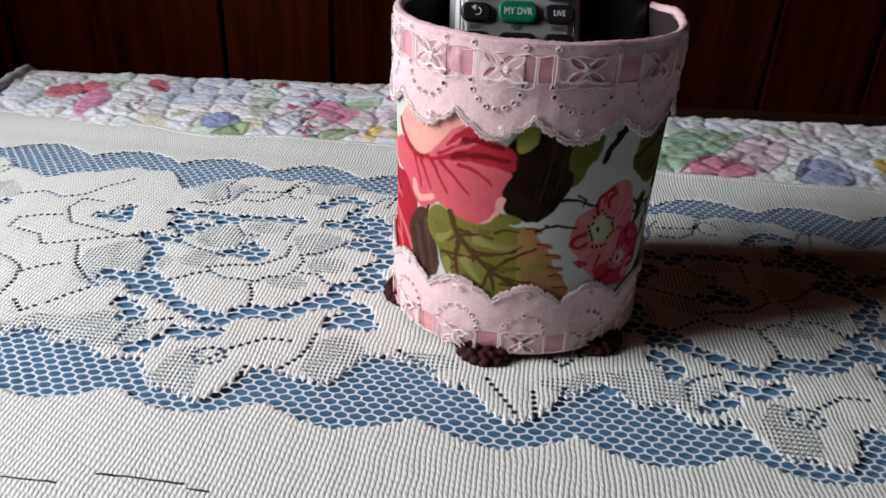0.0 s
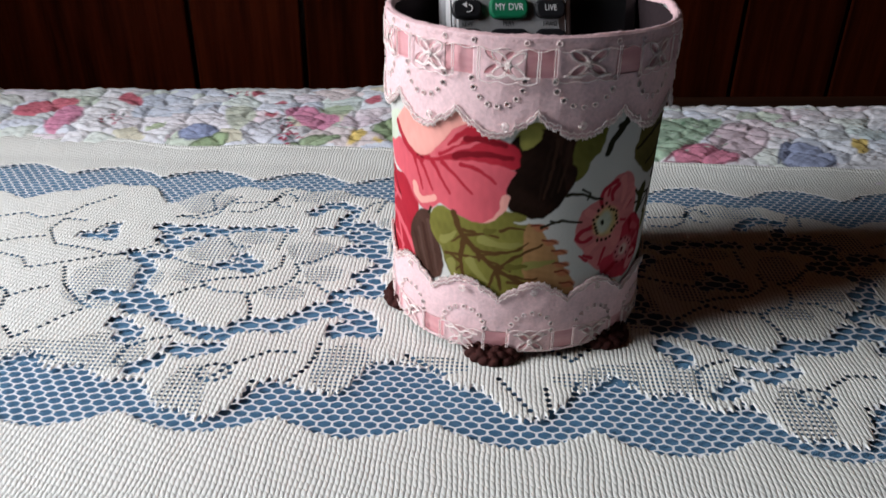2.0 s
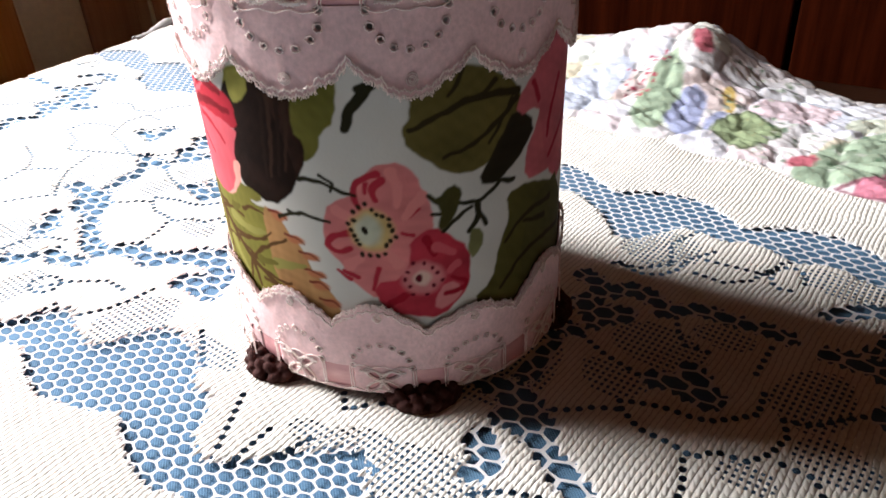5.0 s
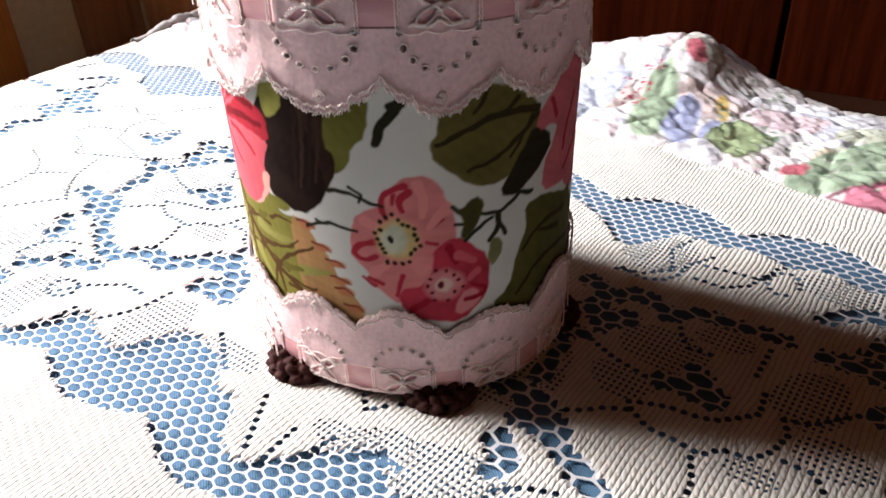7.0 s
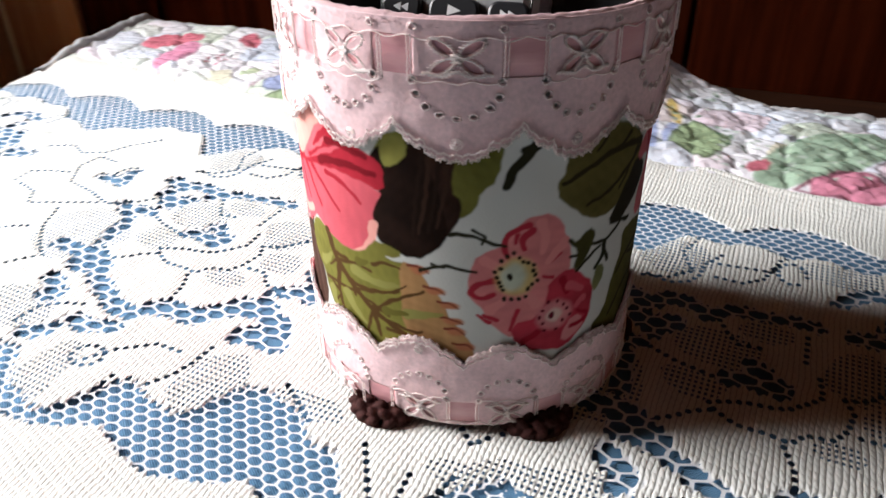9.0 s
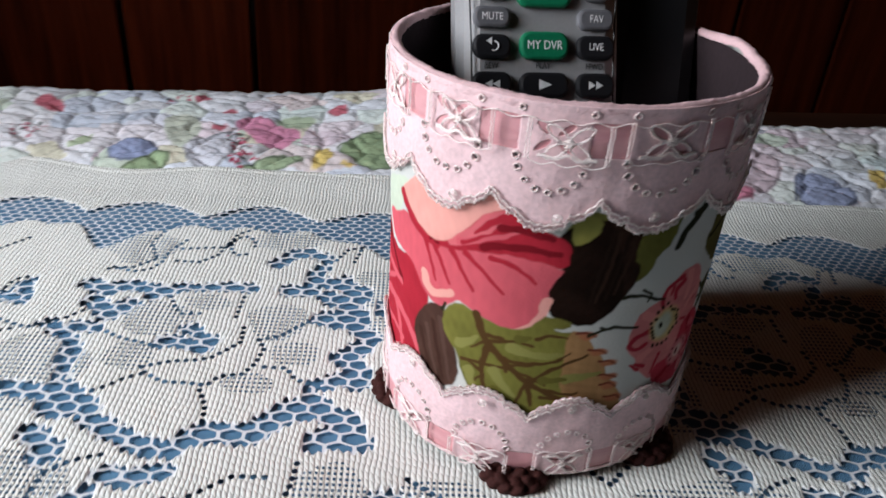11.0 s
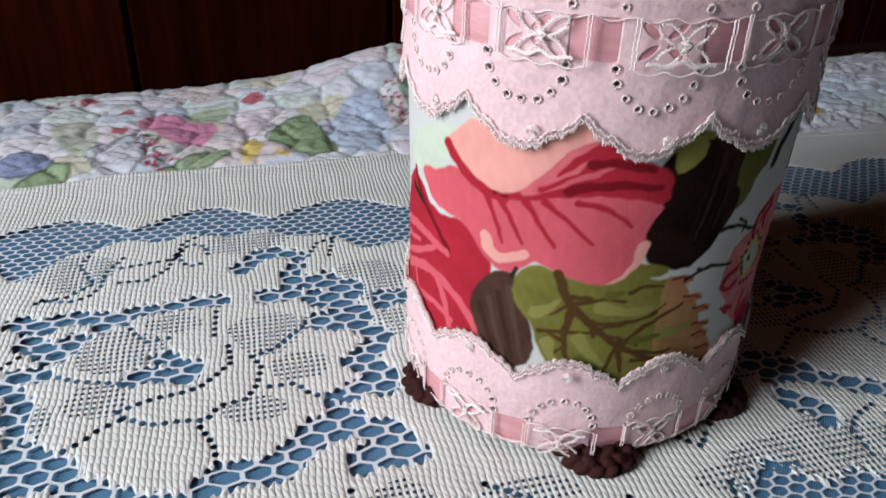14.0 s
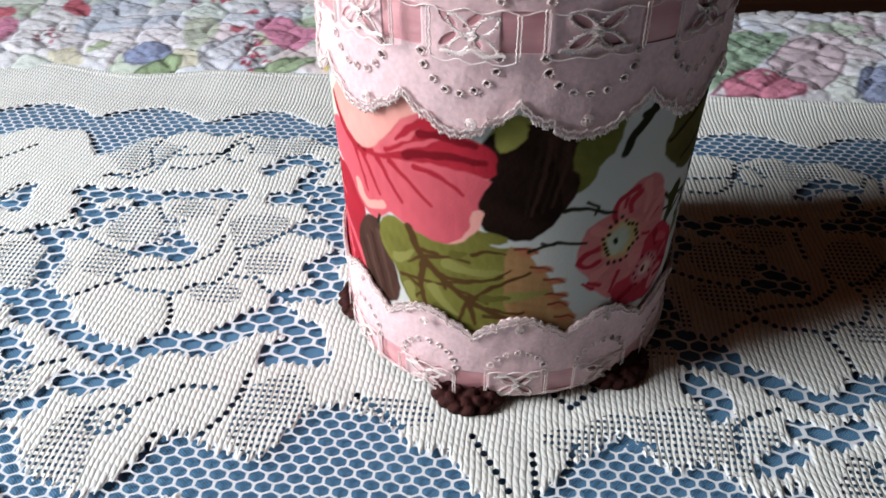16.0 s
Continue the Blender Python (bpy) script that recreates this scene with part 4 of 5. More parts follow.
    p.spot(45, 47, 6.4, 5.6, (0.55, 0.19, 0.20), 1.4, 0.2)
    p.spot(45, 47, 3.0, 2.6, (0.60, 0.42, 0.36), 0.9)
    r = random.Random(4)
    for k in range(22):
        a, d = k * 2 * math.pi / 22, r.uniform(0.72, 1.2)
        p.spot(31 + 7.2 * d * math.cos(a), 64 + 7.6 * d * math.sin(a), 0.75, 0.8, (0.022, 0.018, 0.010), 0.3)
        if k % 2:
            p.spot(45 + 6.2 * d * math.cos(a), 47 + 5.4 * d * math.sin(a), 0.65, 0.65, (0.10, 0.008, 0.016), 0.3)
    p.spot(29, 64, 1.0, 1.4, (0.02, 0.015, 0.01), 0.3), p.spot(44, 47, 1.1, 1.4, (0.10, 0.008, 0.016), 0.3)
    # twigs, buds and the leaves on the far side
    p.stroke([(10, 79), (17, 79), (21, 77), (27, 75)], 1.4, ink, 0.3)
    p.stroke([(17, 81), (21, 79), (20, 76)], 1.2, ink, 0.3)
    p.stroke([(0, 65), (7, 68), (18, 66)], 1.3, ink, 0.3)
    p.stroke([(4, 68), (8, 67)], 1.0, ink, 0.3)
    p.stroke([(37, 114), (35, 107), (31, 103), (28, 100), (27, 95)], 3.6, ink, 0.3)
    p.stroke([(35, 107), (31, 106)], 3.0, ink, 0.3)
    p.stroke([(70, 73), (65, 69), (58, 70), (51, 71), (48, 74)], 1.5, ink, 0.3)
    p.stroke([(76, 72), (69, 74), (65, 76)], 1.5, ink, 0.3)
    p.stroke([(49, 68), (55, 67)], 1.2, ink, 0.3)
    p.stroke([(52, 62), (57, 66), (61, 68)], 1.6, ink, 0.3)
    p.stroke([(63, 68), (63, 64), (60, 60)], 2.4, ink, 0.3)
    p.stroke([(63, 66), (66, 61)], 2.0, ink, 0.3)
    p.stroke([(23, 33), (29, 36)], 2.0, ink, 0.3)
    p.area([(48, 75), (51, 72), (55, 77), (58, 74), (57, 69), (54, 64), (50, 62), (52, 69)], moss, 0.2, 3, 0.2)
    p.area([(60, 61), (65, 59), (64, 53), (60, 50)], (0.16, 0.165, 0.07), 0.2, 3, 0.2)
    p.area([(45, 105), (53, 110), (62, 110), (73, 104), (79, 98), (78, 93), (71, 86), (67, 80), (59, 79), (53, 81), (49, 85), (43, 89), (42, 94), (45, 99)], (0.105, 0.088, 0.026), 0.28, 16, 0.2)
    p.area([(86, 87), (80, 80), (70, 73), (63, 75), (67, 81), (72, 88), (76, 94)], (0.022, 0.017, 0.010), 0.3, 4, 0.2)
    p.stroke([(77, 99), (63, 101), (54, 98), (44, 94)], 2.6, (0.030, 0.022, 0.010), 0.5)
    p.stroke([(77, 97), (70, 92), (62, 87), (53, 85)], 2.0, (0.030, 0.022, 0.010), 0.5)
    p.stroke([(59, 109), (58, 106), (55, 102)], 1.6, (0.030, 0.022, 0.010), 0.5)
    p.stroke([(69, 104), (65, 101)], 1.8, (0.030, 0.022, 0.010), 0.5)
    p.stroke([(75, 97), (67, 86)], 1.6, (0.030, 0.022, 0.010), 0.5)
    p.stroke([(51, 107), (47, 103)], 1.4, (0.030, 0.022, 0.010), 0.5)
    p.area([(76, 91), (80, 100), (95, 107), (115, 100), (114, 70), (108, 67), (89, 69), (81, 70), (81, 79), (86, 85), (88, 92)], (0.52, 0.13, 0.15), 0.2, 17, 0.2)
    p.area([(84, 110), (100, 112), (118, 100), (120, 64), (98, 62), (90, 80)], (0.50, 0.115, 0.14), 0.2, 17)
    p.stroke([(100, 96), (94, 87), (93, 80)], 2.4, (0.34, 0.025, 0.045), 0.4)
    p.stroke([(115, 84), (102, 78), (94, 73)], 2.4, (0.34, 0.025, 0.045), 0.4)
    p.stroke([(84, 99), (87, 93)], 2.4, (0.34, 0.025, 0.045), 0.4)
    p.area([(60, 35), (68, 40), (71, 52), (75, 60), (73, 68), (83, 69), (105, 60), (114, 44), (114, 20), (88, 24), (70, 27)], (0.085, 0.078, 0.022), 0.25, 18, 0.2)
    p.area([(84, 62), (106, 64), (112, 24), (84, 22), (80, 40)], (0.075, 0.070, 0.022), 0.25, 18)
    p.stroke([(113, 42), (83, 47), (71, 36)], 2.2, (0.036, 0.028, 0.012), 0.5)
    p.stroke([(96, 58), (81, 59), (73, 52)], 2.2, (0.036, 0.028, 0.012), 0.5)
    p.stroke([(115, 29), (89, 33)], 2.2, (0.036, 0.028, 0.012), 0.5)
    p.stroke([(92, 53), (81, 56)], 2.2, (0.036, 0.028, 0.012), 0.5)
    # the print runs on round the back
    p.area([(112, 30), (150, 26), (178, 50), (160, 70), (128, 62)], olive, 0.2, 19), p.area([(-178, 60), (-150, 50), (-126, 70), (-134, 100), (-165, 104)], pink, 0.2, 20)


M_PRINT = painted("rose_print_cotton", "print", 0.8, 0.0005, 0.22, 0.04)
M_TRIM = plain("pale_pink_eyelet_cotton", (0.745, 0.525, 0.535), 0.7, grain=700, amount=0.17, bump=0.35, dist=0.0005, spec=0.3)
M_STITCH = plain("cream_embroidery_thread", (0.90, 0.78, 0.74), 0.36, grain=1500, amount=0.12, bump=0.05, dist=0.0001)
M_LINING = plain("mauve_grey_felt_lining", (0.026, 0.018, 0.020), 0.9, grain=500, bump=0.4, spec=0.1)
M_CROCHET = plain("dark_brown_crochet_yarn", (0.040, 0.011, 0.009), 0.8, spec=0.15, grain=1200, amount=0.35, bump=0.6, dist=0.0006)


def satin():
    m = Mat("pink_satin_ribbon", 0.5, colour=(0.62, 0.27, 0.29), spec=1.0)
    m.set("Coat Weight", 0.6), m.set("Coat Roughness", 0.45)
    n = m.noise(60.0, 3, (1, 1, 6))
    m.colour(m.ramp(n, (0.3, (0.58, 0.24, 0.26)), (0.7, (0.68, 0.33, 0.345))))
    return m.bump(n, 0.35, 0.0012).m


M_SATIN = satin()
holder = empty("remote_holder", "round canister covered in rose-print cotton with pink lace trim", "canister", m=pose(CX, CY, 0.0))


def body():
    ss, zs = np.linspace(-ARC / 2, ARC / 2, 830), np.linspace(6, 141, 300)
    p = Print(ss, zs, (0.54, 0.55, 0.52))
    n = wave_noise(p.S, p.Z, 0.25, 40)[..., None]
    p.c = p.c * (1 + 0.05 * n)
    rose_print(p)
    wob = 0.25 * wave_noise(p.S, p.Z, 0.12, 41)
    v = wrap(p.S, p.Z, wob * smooth01(np.abs(np.abs(p.S) - ARC / 2), 0, 12)).reshape(-1, 3)
    ns, nz = p.S.shape
    idx = np.arange(ns * nz).reshape(ns, nz)
    q = np.stack([idx[:-1, :-1], idx[1:, :-1], idx[1:, 1:], idx[:-1, 1:]], -1).reshape(-1, 4)
    mesh("body", v, q, M_PRINT, holder, "cotton print of roses, leaves and blossoms", colours=[("print", p.c.reshape(-1, 3))])


body()


def lathe(profile, sides=96):
    """Verts and quads of a turned shape from (radius, z) rows."""
    p = np.asarray(profile, float)
    a = np.linspace(0, 2 * math.pi, sides, endpoint=False)
    k = flattened(np.arctan2(np.cos(a), -np.sin(a)))
    v = np.stack([p[:, :1] * np.cos(a) * k, p[:, :1] * np.sin(a) * k, np.repeat(p[:, 1:2], sides, 1)], -1).reshape(-1, 3)
    i, j = np.meshgrid(np.arange(len(p) - 1), np.arange(sides), indexing="ij")
    q = np.stack([i * sides + j, i * sides + (j + 1) % sides, (i + 1) * sides + (j + 1) % sides, (i + 1) * sides + j], -1).reshape(-1, 4)
    return v, q


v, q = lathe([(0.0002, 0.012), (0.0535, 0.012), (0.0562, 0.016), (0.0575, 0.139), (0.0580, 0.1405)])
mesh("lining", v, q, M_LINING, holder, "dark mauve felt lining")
v, q = lathe([(0.0002, 0.0055), (0.0560, 0.0052), (0.0585, 0.0062)])
mesh("base", v, q, M_CROCHET, holder)
v, q = lathe([(0.0610 + 0.0019 * math.cos(a) - 0.0012, 0.1405 + 0.0021 * math.sin(a)) for a in np.linspace(-0.4, math.pi + 0.3, 14)], 300)
fuzz = np.random.RandomState(8).normal(0, 0.00012, v.shape)
v = v + fuzz
v[:, 2] += 0.0005 * wave_noise(v[:, 0], v[:, 1], 260, 51) + 0.00035 * wave_noise(v[:, 0], v[:, 1], 900, 52)
v[:, 2] += 0.0014 * np.exp(-((np.degrees(np.arctan2(v[:, 1], v[:, 0])) - 4) / 10) ** 2)
mesh("rim", v, q, plain("pink_felted_rim", (0.66, 0.44, 0.45), 0.85, grain=900, bump=0.5), holder, "pink rolled fabric rim")


def scallop(s, phase):
    """0 at the notch between two lobes, 1 at a lobe's tip; each lobe is a round tongue between two smaller shoulders."""
    x = np.abs(((np.asarray(s) - phase) / PITCH + 0.5) % 1.0 - 0.5) * 2
    tongue = 0.60 + 0.40 * np.sqrt(np.clip(1 - (x / 0.47) ** 2, 0, 1))
    y = np.clip((x - 0.47) / 0.53, 0, 1)
    return np.where(x < 0.47, tongue, 0.60 * (1 - y ** 1.15) + 0.13 * np.sin(math.pi * y))


def petals(ds, dz, grow=0.0):
    """Distance inside the four open petals of a cutwork blossom; positive inside."""
    a, b = np.abs(ds), np.abs(dz)
    long, wide = (a * 0.78 + b * 0.63) - 4.0, -a * 0.63 + b * 0.78
    return (1 - np.sqrt((long / (2.7 + grow)) ** 2 + (wide / (0.95 + grow)) ** 2)) * 0.95


def trim(name, up, phase, z_edge0, z_edge1, z_seam, z_ribbon, out):
    """A band of eyelet lace: up = 1 when its lobes point up. Lobes reach from z_edge0 at the notches to z_edge1 at the tips."""
    # the hand-sewn upper band slips round a little, the lower one sags on one side
    def put(s, z, o):
        s, z = np.asarray(s, float), np.asarray(z, float)
        if up < 0:
            s = s - 3.8 * (1 - smooth01(s, 0, 26)) * smooth01(s, -ARC / 2, -ARC / 2 + 40) + 0.8 * smooth01(s, 5, 30) * (1 - smooth01(s, ARC / 2 - 40, ARC / 2))
        else:
            z = z - 5.0 * np.exp(-((s - 60) / 25) ** 2) * np.clip((z - 4) / 34, 0, 1)
        return wrap(s, z, o)

    tip = lambda s: z_edge0 + (z_edge1 - z_edge0) * scallop(s, phase) + 0.35 * np.sin(np.asarray(s) * 2.4)
    ss = np.arange(-ARC / 2, ARC / 2 + 0.3, 0.55)
    lo, hi = min(z_edge0, z_edge1, z_seam) - 2, max(z_edge0, z_edge1, z_seam) + 2
    zs = np.arange(lo, hi, 0.55)
    S, Z = np.meshgrid(ss, zs, indexing="ij")
    edge = tip(S)
    f = np.minimum((edge - Z) * up, (Z - z_seam) * up)
    # ribbon slots
    near = ((S - phase - PITCH / 2 + PITCH / 2) / PITCH % 1.0) * PITCH - PITCH / 2
    across = np.minimum(Z - z_ribbon[0], z_ribbon[1] - Z) + 0.2
    from_tip = (S - phase + PITCH / 2) % PITCH - PITCH / 2
    slot = np.maximum(np.minimum(5.6 - np.abs(near), across), petals(from_tip, Z - (z_ribbon[0] + z_ribbon[1]) / 2))
    f = np.minimum(f, -slot)
    # eyelets in a garland under each lobe
    eyes = []
    r = random.Random(int(phase * 10) + up)
    zr = z_ribbon[1] if up > 0 else z_ribbon[0]
    deep = 0.42 * abs(z_edge1 - zr) if up < 0 else 0.36 * abs(z_edge1 - zr)
    for k in range(LOBES):
        c = phase + k * PITCH
        for j in range(9):
            a = math.pi * j / 8
            eyes.append((c - 9.8 * math.cos(a) + r.uniform(-0.2, 0.2), zr + up * (1.4 + deep * math.sin(a) + r.uniform(-0.2, 0.2)), r.uniform(0.62, 0.8) if j in (0, 1, 7, 8) else r.uniform(0.50, 0.66)))
        eyes += [(c - 9.6, z_seam + up * 2.0, 0.55), (c + 9.6, z_seam + up * 2.0, 0.55)] if up < 0 else []
    full = ARC
    eyes = [(((s + full / 2) % full) - full / 2, z, e) for s, z, e in eyes]
    for s, z, e in eyes:
        i0, i1 = np.searchsorted(ss, (s - 2, s + 2))
        j0, j1 = np.searchsorted(zs, (z - 2, z + 2))
        f[i0:i1, j0:j1] = np.minimum(f[i0:i1, j0:j1], np.hypot(S[i0:i1, j0:j1] - s, Z[i0:i1, j0:j1] - z) - e)
    p, tri = cut_sheet(ss, zs, f)
    flare = 0.55 * smooth01((p[:, 1] - z_seam) * up, 5, abs(z_edge1 - z_seam)) if up < 0 else 0.3
    off = out + flare * (0.8 + 0.4 * np.sin(p[:, 0] / PITCH * 2 * math.pi)) + 0.18 * wave_noise(p[:, 0], p[:, 1], 0.5, 61)
    off = off * smooth01(np.abs(np.abs(p[:, 0]) - ARC / 2), -1, 6) + out * (1 - smooth01(np.abs(np.abs(p[:, 0]) - ARC / 2), -1, 6))
    band = mesh(name, put(p[:, 0], p[:, 1], off), tri, M_TRIM, holder, "scalloped pale pink eyelet lace band")
    thick = band.modifiers.new("thickness", "SOLIDIFY")
    thick.thickness, thick.offset = 0.0005, -1
    # satin ribbon behind the slots
    rs_, rz_ = np.meshgrid(np.linspace(-ARC / 2, ARC / 2, 500), np.linspace(z_ribbon[0] - 0.6, z_ribbon[1] + 0.6, 8), indexing="ij")
    bulge = 0.55 * np.sin((rz_ - rz_.min()) / (rz_.max() - rz_.min()) * math.pi) * (0.5 + 0.5 * np.cos((rs_ - phase - PITCH / 2) / PITCH * 2 * math.pi))
    idx = np.arange(rs_.size).reshape(rs_.shape)
    quads = np.stack([idx[:-1, :-1], idx[1:, :-1], idx[1:, 1:], idx[:-1, 1:]], -1).reshape(-1, 4)
    mesh("ribbon", put(rs_, rz_, out - 0.30 + bulge * 0.6 + 0.12 * wave_noise(rs_, rz_, 0.8, 62)).reshape(-1, 3), quads, M_SATIN, band, "pink satin ribbon threaded through the lace")
    # embroidery
    def sew(s, z, o):
        rise = 0.55 * smooth01((np.asarray(z) - z_seam) * up, 5, abs(z_edge1 - z_seam)) * (0.8 + 0.4 * np.sin(np.asarray(s) / PITCH * 2 * math.pi)) if up < 0 else 0.3
        return put(s, z, o + rise)

    lines, thin = [], []
    s = np.arange(-ARC / 2, ARC / 2, 0.45)
    for shift in (0.3, 1.9):
        zig = 0.42 * np.where(np.arange(len(s)) % 2, 1, -1)
        inner = 0.0
        thin.append(sew(s, tip(s) - up * (shift + inner + zig), out + 0.95))
    lines.append(sew(s, tip(s) - up * (1.9 + 0.16 * np.where(np.arange(len(s)) % 2, 1, -1)), out + 0.75))
    thin.append(sew(s, (z_ribbon[1] if up < 0 else z_ribbon[0]) + 0.9 * np.sin(s * 0.7) * 0.6, out + 0.5))
    a = np.linspace(0, 2 * math.pi, 9)
    for es, ez, e in eyes:
        turn, n = r.uniform(0, 6.28), r.randint(20, 26)
        whip = turn + np.linspace(0, 6.3, n)
        reach = e + 0.20 + 0.34 * (np.arange(n) % 2)
        thin.append(sew(es + reach * np.cos(whip), ez + reach * np.sin(whip), out + 0.35))
    mid, half = (z_ribbon[0] + z_ribbon[1]) / 2, (z_ribbon[1] - z_ribbon[0]) / 2
    t = np.linspace(0, 1, 14)
    for k in range(LOBES):
        c = phase + k * PITCH
        w = PITCH / 2 - 5.4
        for side in (-1, 1):
            # stitched bars at both ends of a slot
            zz = np.linspace(z_ribbon[0] - 0.8, z_ribbon[1] + 1.0, 16)
            for d in (0.0, 0.8):
                thin.append(sew(c + side * (w + d) + 0.12 * np.where(np.arange(16) % 2, 1, -1), zz, out + 0.8))
        # four cutwork petals, each outlined and overcast with satin stitches
        for side in (-1, 1):
            for lift in (-1, 1):
                u = np.linspace(0, 2 * math.pi, 46)
                for grow, jag in ((0.1, 0.12), (0.45, 0.3)):
                    g = grow + jag * np.where(np.arange(46) % 2, 1, -1) + r.uniform(-0.06, 0.06)
                    lo_, wi = 4.0 + (3.0 + g) * np.cos(u), (1.25 + g) * np.sin(u)
                    thin.append(sew(c + side * (lo_ * 0.78 - wi * 0.63), mid + lift * (lo_ * 0.63 + wi * 0.78), out + 0.45 + 0.25 * jag))
        for turn in (0.4, 1.5, 2.6):
            thin.append(sew(c + 1.3 * np.cos(a * 2 + turn), mid + 1.1 * np.sin(a + turn), out + 0.9))
        # raised bow-shaped line between the blossom and the garland
        v = np.linspace(-1, 1, 40)
        arch = zr - up * (2.6 * np.exp(-(v / 0.28) ** 2) - 0.9 * np.cos(v * math.pi * 1.2))
        for d in (0.0, 0.4):
            lines.append(sew(c + v * 7.6, arch + up * d + 0.22 * np.where(np.arange(40) % 2, 1, -1), out + 0.6))
        # small stitched arcs along the ribbon and in the lobe, and a padded dot, filled with satin in every other lobe
        thin.append(sew(c + np.linspace(-w, w, 24), (zr + up * (0.9 + 1.0 * np.abs(np.sin(np.linspace(0, 3 * math.pi, 24))))), out + 0.55))
        dz = z_edge1 - up * 5.0 + r.uniform(-0.4, 0.4)
        for ring in (0.55, 1.0, 1.45):
            thin.append(sew(c + ring * np.cos(a), dz + 1.15 * ring * np.sin(a), out + 0.5 - 0.1 * ring))
    for fs in np.arange(-ARC / 2, ARC / 2, 0.42):
        root_z, reach = tip(fs), r.uniform(0.3, 1.0)
        thin.append(sew(np.array([fs, fs + r.uniform(-0.15, 0.15), fs + r.uniform(-0.4, 0.4)]), np.array([root_z - up * 0.3, root_z + up * reach * 0.5, root_z + up * reach]), out + 0.3 + np.array([0.0, 0.1, r.uniform(0.0, 0.5)])))
    v1, q1 = tubes(lines, 0.00024, 5)
    wild = np.random.RandomState(9)
    thin = [w_ + wild.normal(0, 0.00006, w_.shape) for w_ in thin]
    v2, q2 = tubes(thin, 0.00018, 5)
    emb = mesh("embroidery", np.vstack([v1, v2]), np.vstack([q1, q2 + len(v1)]), M_STITCH, band, "cream stitched bows, eyelets and edging")
    tagged(emb, kind="stuff")


trim("lace_trim", -1, 13.8, 113.5, 104.0, 142.0, (127.6, 137.4), 1.25)
trim("lace_trim", 1, -1.0, 31.0, 39.5, 3.6, (5.0, 13.6), 0.7)


def crochet_foot():
    bm = bmesh.new()
    r = random.Random(3)
    for ring, (rad, z, n) in enumerate(((0.0118, 0.0012, 15), (0.0124, 0.0034, 16), (0.0108, 0.0056, 14), (0.0075, 0.0068, 10))):
        for k in range(n):
            a = 2 * math.pi * (k + 0.5 * (ring % 2)) / n + r.uniform(-0.06, 0.06)
            m = Matrix.Translation((rad * math.cos(a), rad * math.sin(a), z)) @ Matrix.Rotation(a, 4, "Z") @ Matrix.Rotation(radians(38 * (1 if ring % 2 else -1)), 4, "X") @ Matrix.Diagonal((0.0020, 0.0031, 0.0017, 1))
            bmesh.ops.create_icosphere(bm, subdivisions=2, radius=1.0, matrix=m)
    bmesh.ops.create_cone(bm, cap_ends=True, segments=20, radius1=0.0112, radius2=0.0105, depth=0.0062, matrix=Matrix.Translation((0, 0, 0.0032)))
    return bm


first = part("foot", crochet_foot(), M_CROCHET, holder, "dark brown crocheted foot", True)
for i, deg in enumerate((-86, -18, 42, 110, 185)):
    a = radians(deg)
    ob = first if i == 0 else new("foot", first.data)
    if i:
        ob.parent = holder
        tagged(ob, "dark brown crocheted foot")
    melt = ob.modifiers.new("felted", "REMESH")
    melt.mode, melt.voxel_size, melt.use_smooth_shade = "VOXEL", 0.00050, True
    ob.matrix_basis = pose(0.0515 * math.sin(a), -0.0515 * math.cos(a), -0.0012, 0, 0, 31 * i)

# ---- remote controls standing in the canister ----
M_SILVER = plain("brushed_silver_plastic", (0.42, 0.42, 0.425), 0.34, 0.35, 900, 0.05, 0.05)
M_BLACKB = plain("black_rubber_button", (0.012, 0.012, 0.014), 0.38, grain=600, bump=0.08)
M_GREYB = plain("grey_rubber_button", (0.13, 0.13, 0.14), 0.42, grain=600, bump=0.08)
M_GREENB = plain("green_rubber_button", (0.005, 0.16, 0.072), 0.38, grain=600, bump=0.08)
M_REDB = plain("red_rubber_button", (0.35, 0.012, 0.02), 0.4, grain=600, bump=0.08)
M_WHITEINK = plain("white_ink", (0.75, 0.75, 0.75), 0.6, grain=600)
M_BLACKINK = plain("black_ink", (0.02, 0.02, 0.02), 0.6, grain=600)
M_BLACKP = plain("black_plastic", (0.009, 0.009, 0.010), 0.35, grain=500, bump=0.1)
LEAN = 27.0
remote = empty("remote_control", "silver remote control with black and green buttons", "remote control", m=pose(0.0568, 0.3735, 0.1262, 90 - LEAN, 0, 0.6))


